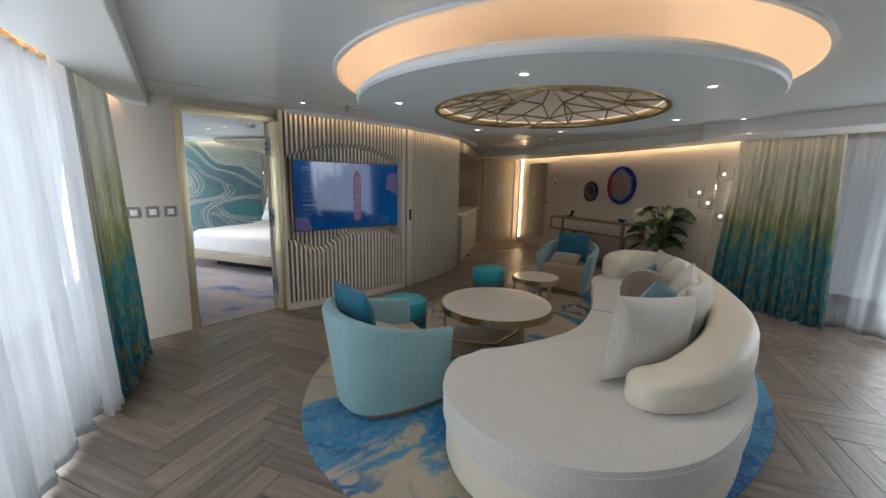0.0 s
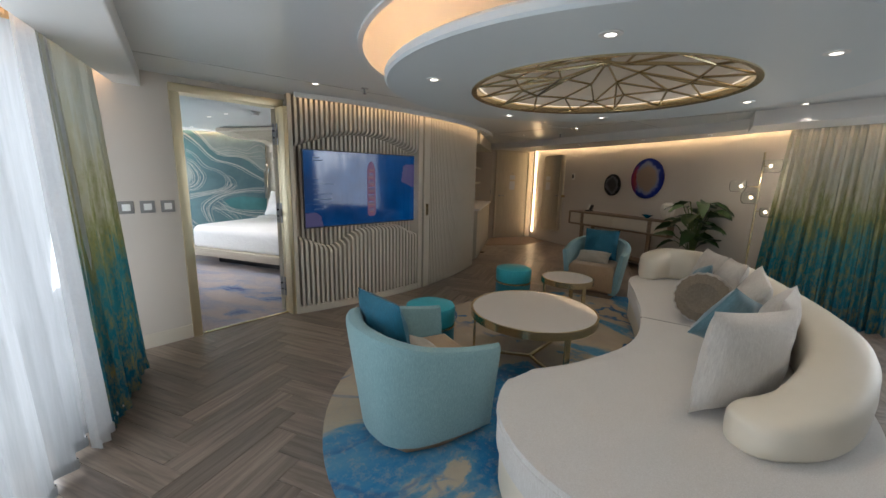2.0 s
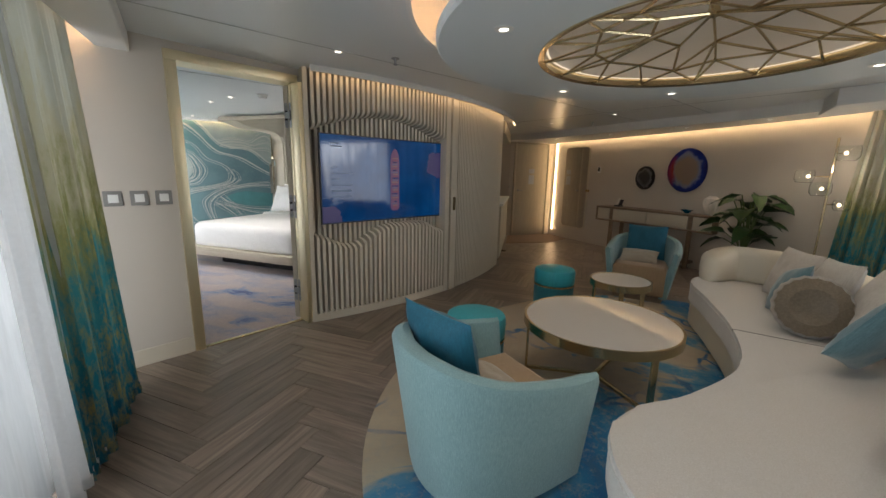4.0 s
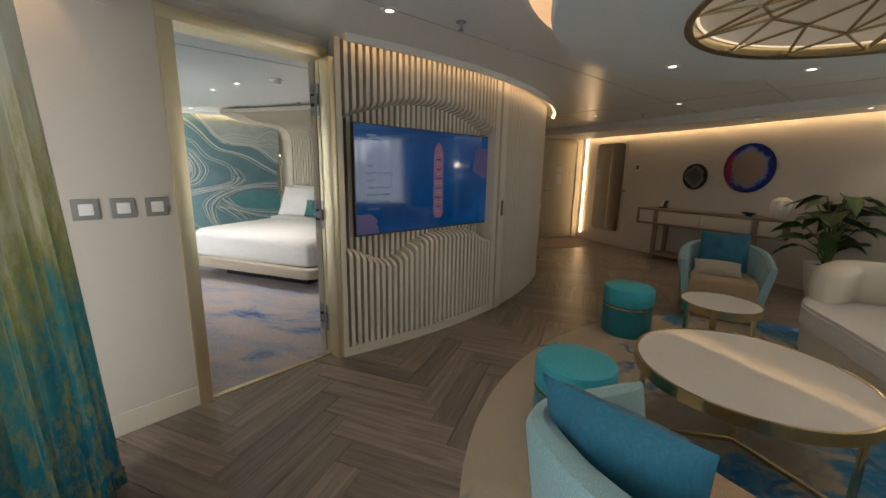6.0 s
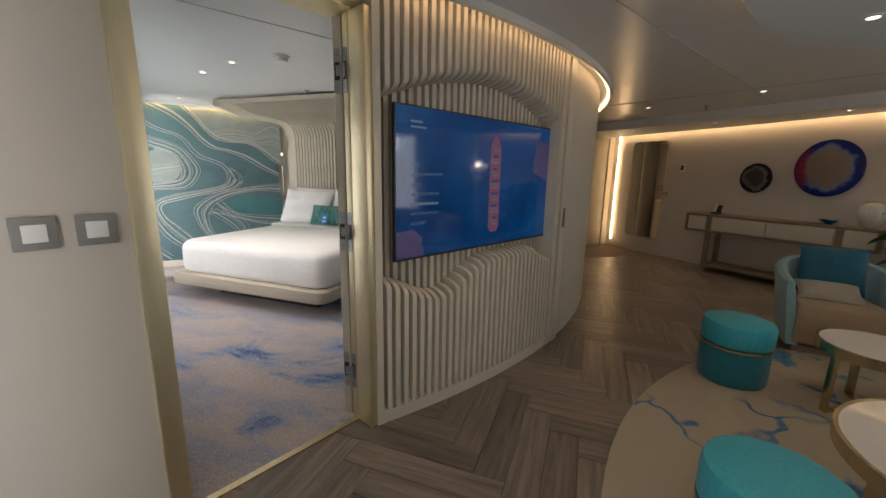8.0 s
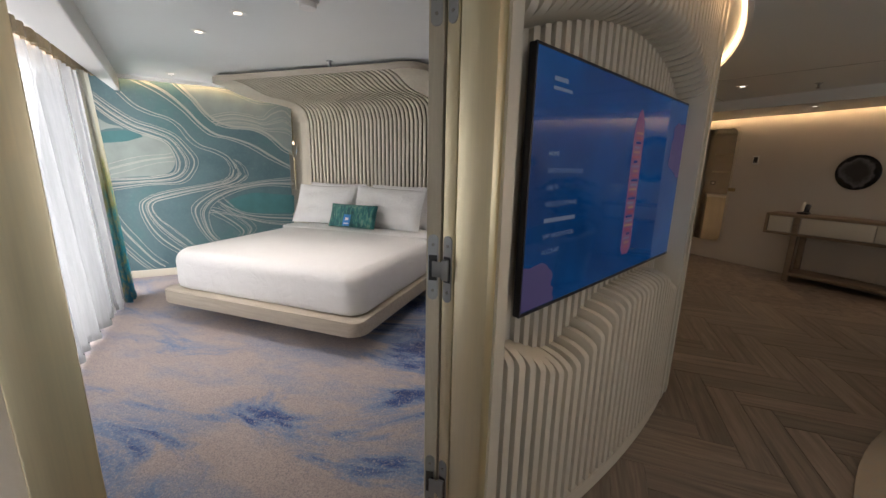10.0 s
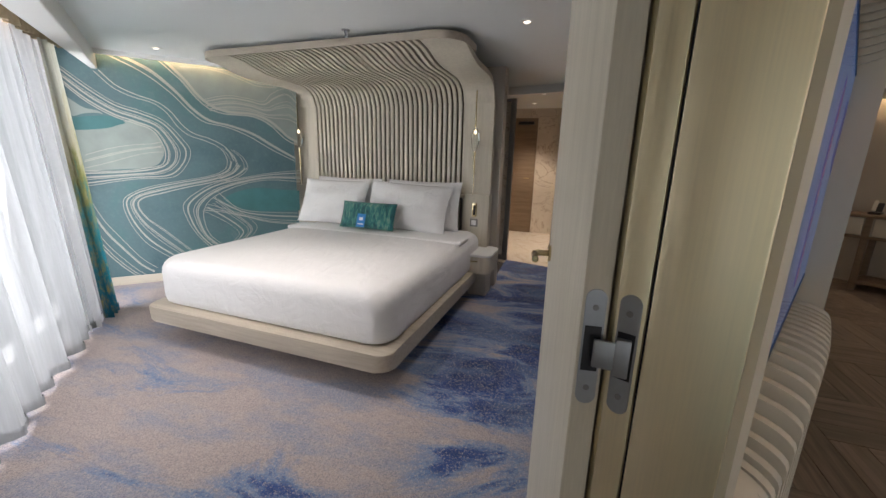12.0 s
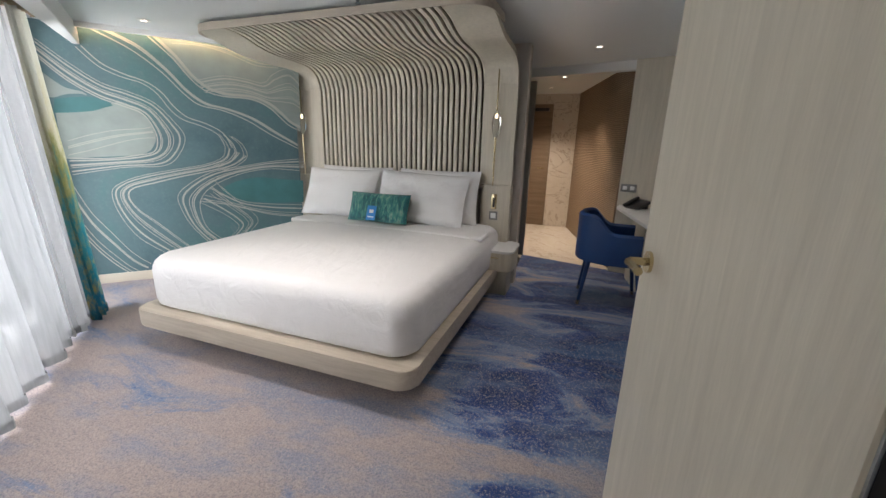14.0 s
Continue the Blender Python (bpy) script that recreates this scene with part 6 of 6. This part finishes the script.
def canopy_side(lo, hi, outer):
    """A side panel on the canopy line, its front corner rounded in plan on the outer side."""
    bm = bmesh.new()
    rows = []
    for i, p in enumerate(side):
        d = (side[min(i + 1, len(side) - 1)] - side[max(i - 1, 0)]).normalized()
        q = p + Vector((d.y, -d.x)) * 0.045
        k = max(0.0, 1.08 - p.x)
        inset = 0.18 - math.sqrt(max(0.0, 0.18 ** 2 - k * k))
        a, b = (lo + inset, hi) if outer < 0 else (lo, hi - inset)
        rows.append([bm.verts.new((a, p.x, p.y)), bm.verts.new((b, p.x, p.y)), bm.verts.new((b, q.x, q.y)), bm.verts.new((a, q.x, q.y))])
    for a, b in zip(rows, rows[1:]):
        for j in range(4):
            bm.faces.new((a[j], a[(j + 1) % 4], b[(j + 1) % 4], b[j]))
    bm.faces.new(rows[0])
    bm.faces.new(rows[-1][::-1])
    return bm


for lo, hi, outer in ((-2.30, -2.005, -1), (-0.215, 0.055, 1)):
    part("side_panel", canopy_side(lo, hi, outer), M_OAKV, canopy, "bleached oak side panel")
    part("post", box(lo, hi, 2.015, 2.14, 0.0, 0.982, 0.004), M_OAKV, canopy)
nose = [(0.058, 1.30), (0.058, 1.08)] + [(-0.125 + 0.183 * math.cos(radians(a)), 1.08 - 0.183 * math.sin(radians(a))) for a in (18, 36, 54, 72, 90)]
nose += [(-2.303 + 0.183 - 0.183 * math.sin(radians(a)), 1.08 - 0.183 * math.cos(radians(a))) for a in (0, 18, 36, 54, 72, 90)] + [(-2.303, 1.30)]
part("front_rail", sweep(nose, [(-0.008, 2.112), (0.006, 2.116), (0.010, 2.135), (0.006, 2.158), (-0.008, 2.162)]), M_OAK, canopy)
part("head_rail", box(-2.03, -0.20, 1.985, 2.075, 0.945, 0.985, 0.006), M_OAK, canopy)
part("upholstered_head", box(-1.98, -0.25, 2.02, 2.10, 0.40, 0.943, 0.012), cloth("taupe_head_panel", (0.20, 0.175, 0.13), (0.28, 0.25, 0.19), 0.85, 200), canopy, "taupe upholstered panel")
for cxx, w, h, tilt, sd in ((-1.62, 0.82, 0.50, 0, 21), (-0.74, 0.90, 0.50, 2, 22)):
    q = tagged(part("pillow", pillow(w, h, 0.19, 20, 0.05, sd, 0.02), M_LINEN), "plump white bed pillow leaning on the headboard", "pillow", "bed pillows")
    q.matrix_world = BM @ pose(cxx, 1.79, 0.845, -24, tilt, 0)
for cxx, sd in ((-1.52, 23), (-0.62, 24)):
    q = tagged(part("pillow", pillow(0.82, 0.50, 0.16, 20, 0.05, sd, 0.02), M_LINEN), "white bed pillow behind another", "pillow", "bed pillows")
    q.matrix_world = BM @ pose(cxx, 1.92, 0.855, -12, 0, 0)
q = tagged(part("bolster_cushion", pillow(0.60, 0.27, 0.14, 20, 0.03, 31, 0.012), M_IKAT), "teal streaked oblong cushion on the bed", "cushion")
q.matrix_world = BM @ pose(-1.04, 1.54, 0.765, -22, 0, 0)
card = tagged(part("card", box(-0.045, 0.045, -0.001, 0.001, -0.065, 0.065), M_CARD, smooth=False), "small blue printed card leaning on the cushion", "card")
card.matrix_world = BM @ pose(-1.06, 1.442, 0.73, -22, 0, 0)
part("print", box(-0.02, 0.02, -0.0016, -0.0011, 0.0, 0.03), M_WHITE, card, smooth=False)
part("print", box(-0.03, 0.03, -0.0016, -0.0011, -0.04, -0.03), M_WHITE, card, smooth=False)


def nightstand(u, label):
    nsd = new("nightstand")
    nsd.matrix_world = BM @ pose(u, 1.93, 0)
    tagged(nsd, label, "nightstand", "nightstands")
    part("pedestal", box(-0.09, 0.09, -0.12, 0.10, 0.0, 0.27, 0.004), M_OAKV, nsd)
    part("drawer_box", prism([(x, y) for x, y in rounded(0.30, 0.40, 0.07)], 0.27, 0.43, 0.008, m=pose(0, -0.06, 0)), M_OAKV, nsd)
    part("top", prism([(x, y) for x, y in rounded(0.315, 0.415, 0.075)], 0.432, 0.455, 0.006, m=pose(0, -0.06, 0)), M_WHITE, nsd, "white top")
    part("pull", box(-0.035, 0.035, -0.266, -0.258, 0.385, 0.395), M_BRASS_S, nsd, "brass pull", False)


nightstand(0.02, "oak nightstand with a white top beside the bed")
nightstand(-2.16, "oak nightstand with a white top between bed and mural")


def pendant(u):
    p = new("wall_lamp")
    p.matrix_world = BM @ pose(u, 1.985, 0)
    tagged(p, "slender brass bedside lamp with a faceted glass drop", "wall lamp", "bedside lamps")
    part("rod", tube([(0, 0, 1.62), (0, 0, 2.0)], 0.006, 8, taper=[1.3, 0.8]), M_BRASS_S, p)
    part("lower_rod", tube([(0, 0, 0.98), (0, 0, 1.40)], 0.006, 8, taper=[0.7, 1.8]), M_BRASS_S, p)
    part("drop", lathe([(0.012, 1.40), (0.035, 1.45), (0.043, 1.51), (0.036, 1.57), (0.014, 1.62)], 8), M_GLASS, p, "faceted glass drop", False)
    part("bulb", lathe([(0.004, 1.56), (0.010, 1.575), (0.004, 1.60)], 10), M_BULB, p, "glowing bulb")
    part("bracket", tube([(0, 0, 1.20), (0.0, 0.028, 1.20)], 0.008, 8), M_BRASS_S, p)


pendant(-0.105)
pendant(-2.19)
for u in (-0.09,):
    w = new("bedside_switch")
    w.matrix_world = BM @ pose(u, 2.015, 0.70)
    tagged(w, "square bedside switch plate with a white rocker", "switch")
    part("plate", box(-0.04, 0.04, -0.010, 0.0, -0.04, 0.04, 0.003), M_GREYPLATE, w)
    part("rocker", box(-0.024, 0.024, -0.013, -0.0105, -0.024, 0.024, 0.002), M_WHITE, w)
    w = new("reading_light")
    w.matrix_world = BM @ pose(u, 2.015, 0.83)
    tagged(w, "small brass reading light folded in its plate", "reading light")
    part("plate", box(-0.025, 0.025, -0.008, 0.0, -0.07, 0.07, 0.003), M_BRASS_S, w)
    part("lamp_arm", tube([(0, -0.018, -0.05), (0, -0.018, 0.04)], 0.009, 8), M_BLACK, w)

smoke = thing("smoke_detector", (-2.75, 5.85, HI - 0.004), "round white smoke detector on the ceiling", "smoke detector")
part("base", lathe([(0.06, -0.014), (0.06, 0.0), (0.01, 0.0)], 28), M_WHITE, smoke)
part("head", lathe([(0.03, -0.045), (0.044, -0.04), (0.046, -0.0145), (0.01, -0.0142)], 28), M_WHITE, smoke)
sp = thing("ceiling_speaker", (-2.15, 5.75, HI - 0.004), "flat round white ceiling speaker", "speaker")
part("grille", lathe([(0.07, -0.006), (0.078, 0.0), (0.01, 0.0)], 32), M_WHITE, sp)

# desk and chair by the bathroom
desk = thing("desk", (-0.62, 8.20, 0), "pale stone-topped desk shelf along the wall", "desk")
part("worktop", prism([(-0.56, -1.3), (0.0, -1.3), (0.0, 0.58), (-0.50, 0.76), (-0.56, 0.6)], 0.72, 0.755, 0.006), M_WHITE, desk)
part("cabinet", box(-0.40, -0.01, 0.12, 0.55, 0.0, 0.72, 0.004), M_OAKV, desk)
tel = thing("telephone", (-1.0, 8.72, 0.755), "black desk telephone beside the wall sockets", "telephone", turn=-60)
part("body", box(-0.08, 0.08, -0.09, 0.09, 0.0, 0.03, 0.008, m=pose(0, 0, 0.02, 24, 0, 0)), M_BLACK, tel)
part("foot", box(-0.06, 0.06, 0.02, 0.07, 0.0, 0.05, 0.004), M_BLACK, tel)
part("handset", box(-0.10, -0.06, -0.10, 0.10, 0.03, 0.06, 0.012, m=pose(0, 0, 0.02, 24, 0, 0)), M_BLACK, tel)
for s in (0.10, 0.22):
    w = thing("socket", (-1.15 + 0.55 * s - 0.004, 8.95 - 0.23 * s - 0.004, 0.94), "square grey wall socket", "socket", "desk sockets", -22.7)
    part("plate", box(-0.04, 0.04, -0.012, 0.0, -0.04, 0.04, 0.003), M_GREYPLATE, w)
    part("rocker", box(-0.02, 0.02, -0.015, -0.0125, -0.02, 0.02, 0.002), M_WHITE, w)
dch = thing("desk_chair", (-1.36, 8.02, 0.006), "navy blue leather tub chair at the desk", "chair", turn=-8)
line = spline([(0.20, 0.25), (-0.05, 0.265), (-0.22, 0.18), (-0.27, 0.0), (-0.22, -0.18), (-0.05, -0.265), (0.20, -0.25)], 6)


def low_shell(t):
    u = abs(2 * t - 1)
    top = 0.80 - 0.14 * smooth_step(0.45, 0.75, u)
    return [(0.022, 0.40), (0.026, top - 0.02), (0.0, top), (-0.026, top - 0.02), (-0.022, 0.40)]


part("shell", sweep([tuple(p) for p in line], low_shell), M_BLUECHAIR, dch)
part("seat", prism([(0.25, 0.24), (0.25, -0.24), (-0.05, -0.25), (-0.23, -0.12), (-0.23, 0.12), (-0.05, 0.25)], 0.38, 0.46, 0.02, 3), M_BLUECHAIR, dch)
for x, y in ((0.2, 0.2), (0.2, -0.2), (-0.18, 0.17), (-0.18, -0.17)):
    part("leg", tube([(x, y, 0.39), (x * 1.25, y * 1.2, 0.04)], 0.018, 8, taper=[1.2, 0.8]), M_BLUECHAIR, dch)
    part("foot_cap", tube([(x * 1.25, y * 1.2, 0.04), (x * 1.28, y * 1.22, 0.0)], 0.0145, 8), M_BRASS_S, dch)

# ---- floor planks, laid in herringbone ----
PL, PW = 0.75, 0.15
plank_mesh = mesh_of(box(0.0, PL - 0.0025, 0.0, PW - 0.0025, -0.006, 0.0, 0.0012, segs=1), "plank", M_PLANK, False)
floor = bpy.data.objects["floor"]
spots = []
ang = 80.5
Rm = pose(-1.68, 3.79, 0, 0, 0, ang)
q5 = PL / PW
for i in range(-70, 71):
    for j in range(-14, 15):
        # unit pair of the herringbone: one plank along, one across
        ox, oy = i * PW + j * PL, i * PW - j * PL
        for kind in (0, 1):
            m = pose(ox, oy, 0) if kind == 0 else pose(ox + PL + PW, oy + PW - PL, 0, 0, 0, 90)
            c = Rm @ m @ Vector((PL / 2, PW / 2, 0))
            x, y = c.x, c.y
            if not (-2.6 < x < 5.2 and 0.4 < y < 11.3):
                continue
            if (x - DOOR_A.x) * DOOR_N.x + (y - DOOR_A.y) * DOOR_N.y > 0.45:
                if (x - CX) ** 2 + (y - CY) ** 2 < (CR - 0.28) ** 2 or y < 5.3:
                    continue
            if ((x - 1.15) ** 2 + (y - 4.45) ** 2) < 1.1 ** 2:
                continue
            if Vector((x - 1.6, y - 8.0)).dot(Vector((0.8, 0.6))) > 2.2 and y > 6.5:
                continue
            spots.append((Rm @ m, x, y))
spots.sort(key=lambda s: (s[1] + 1.0) ** 2 + (s[2] - 4.3) ** 2)
for m, x, y in spots[:300]:
    o = new("plank", plank_mesh)
    o.parent = floor
    o.matrix_local = m
bm = bmesh.new()
for m, x, y in spots[300:]:
    box(0.0, PL - 0.0025, 0.0, PW - 0.0025, -0.006, 0.0, m=m, bm=bm)


def far_planks():
    k = Nodes("greybrown_plank_far")
    g = k.n("ShaderNodeNewGeometry")
    grain = k.noise(k.coord((6, 6, 6), radians(-ang)), 2.2, 5, 0.6, 0.8)
    c = k.ramp(grain, [(0.3, (0.135, 0.105, 0.085)), (0.7, (0.34, 0.27, 0.22))])
    c = k.mix(0.75, c, k.ramp(g.outputs["Random Per Island"], [(0, (0.5, 0.5, 0.5)), (1, (1, 0.98, 0.95))]), "MULTIPLY")
    return k.put(c, 0.34)


fp = part("planks", bm, far_planks(), floor, "", False)
fp["kind"] = "stuff"
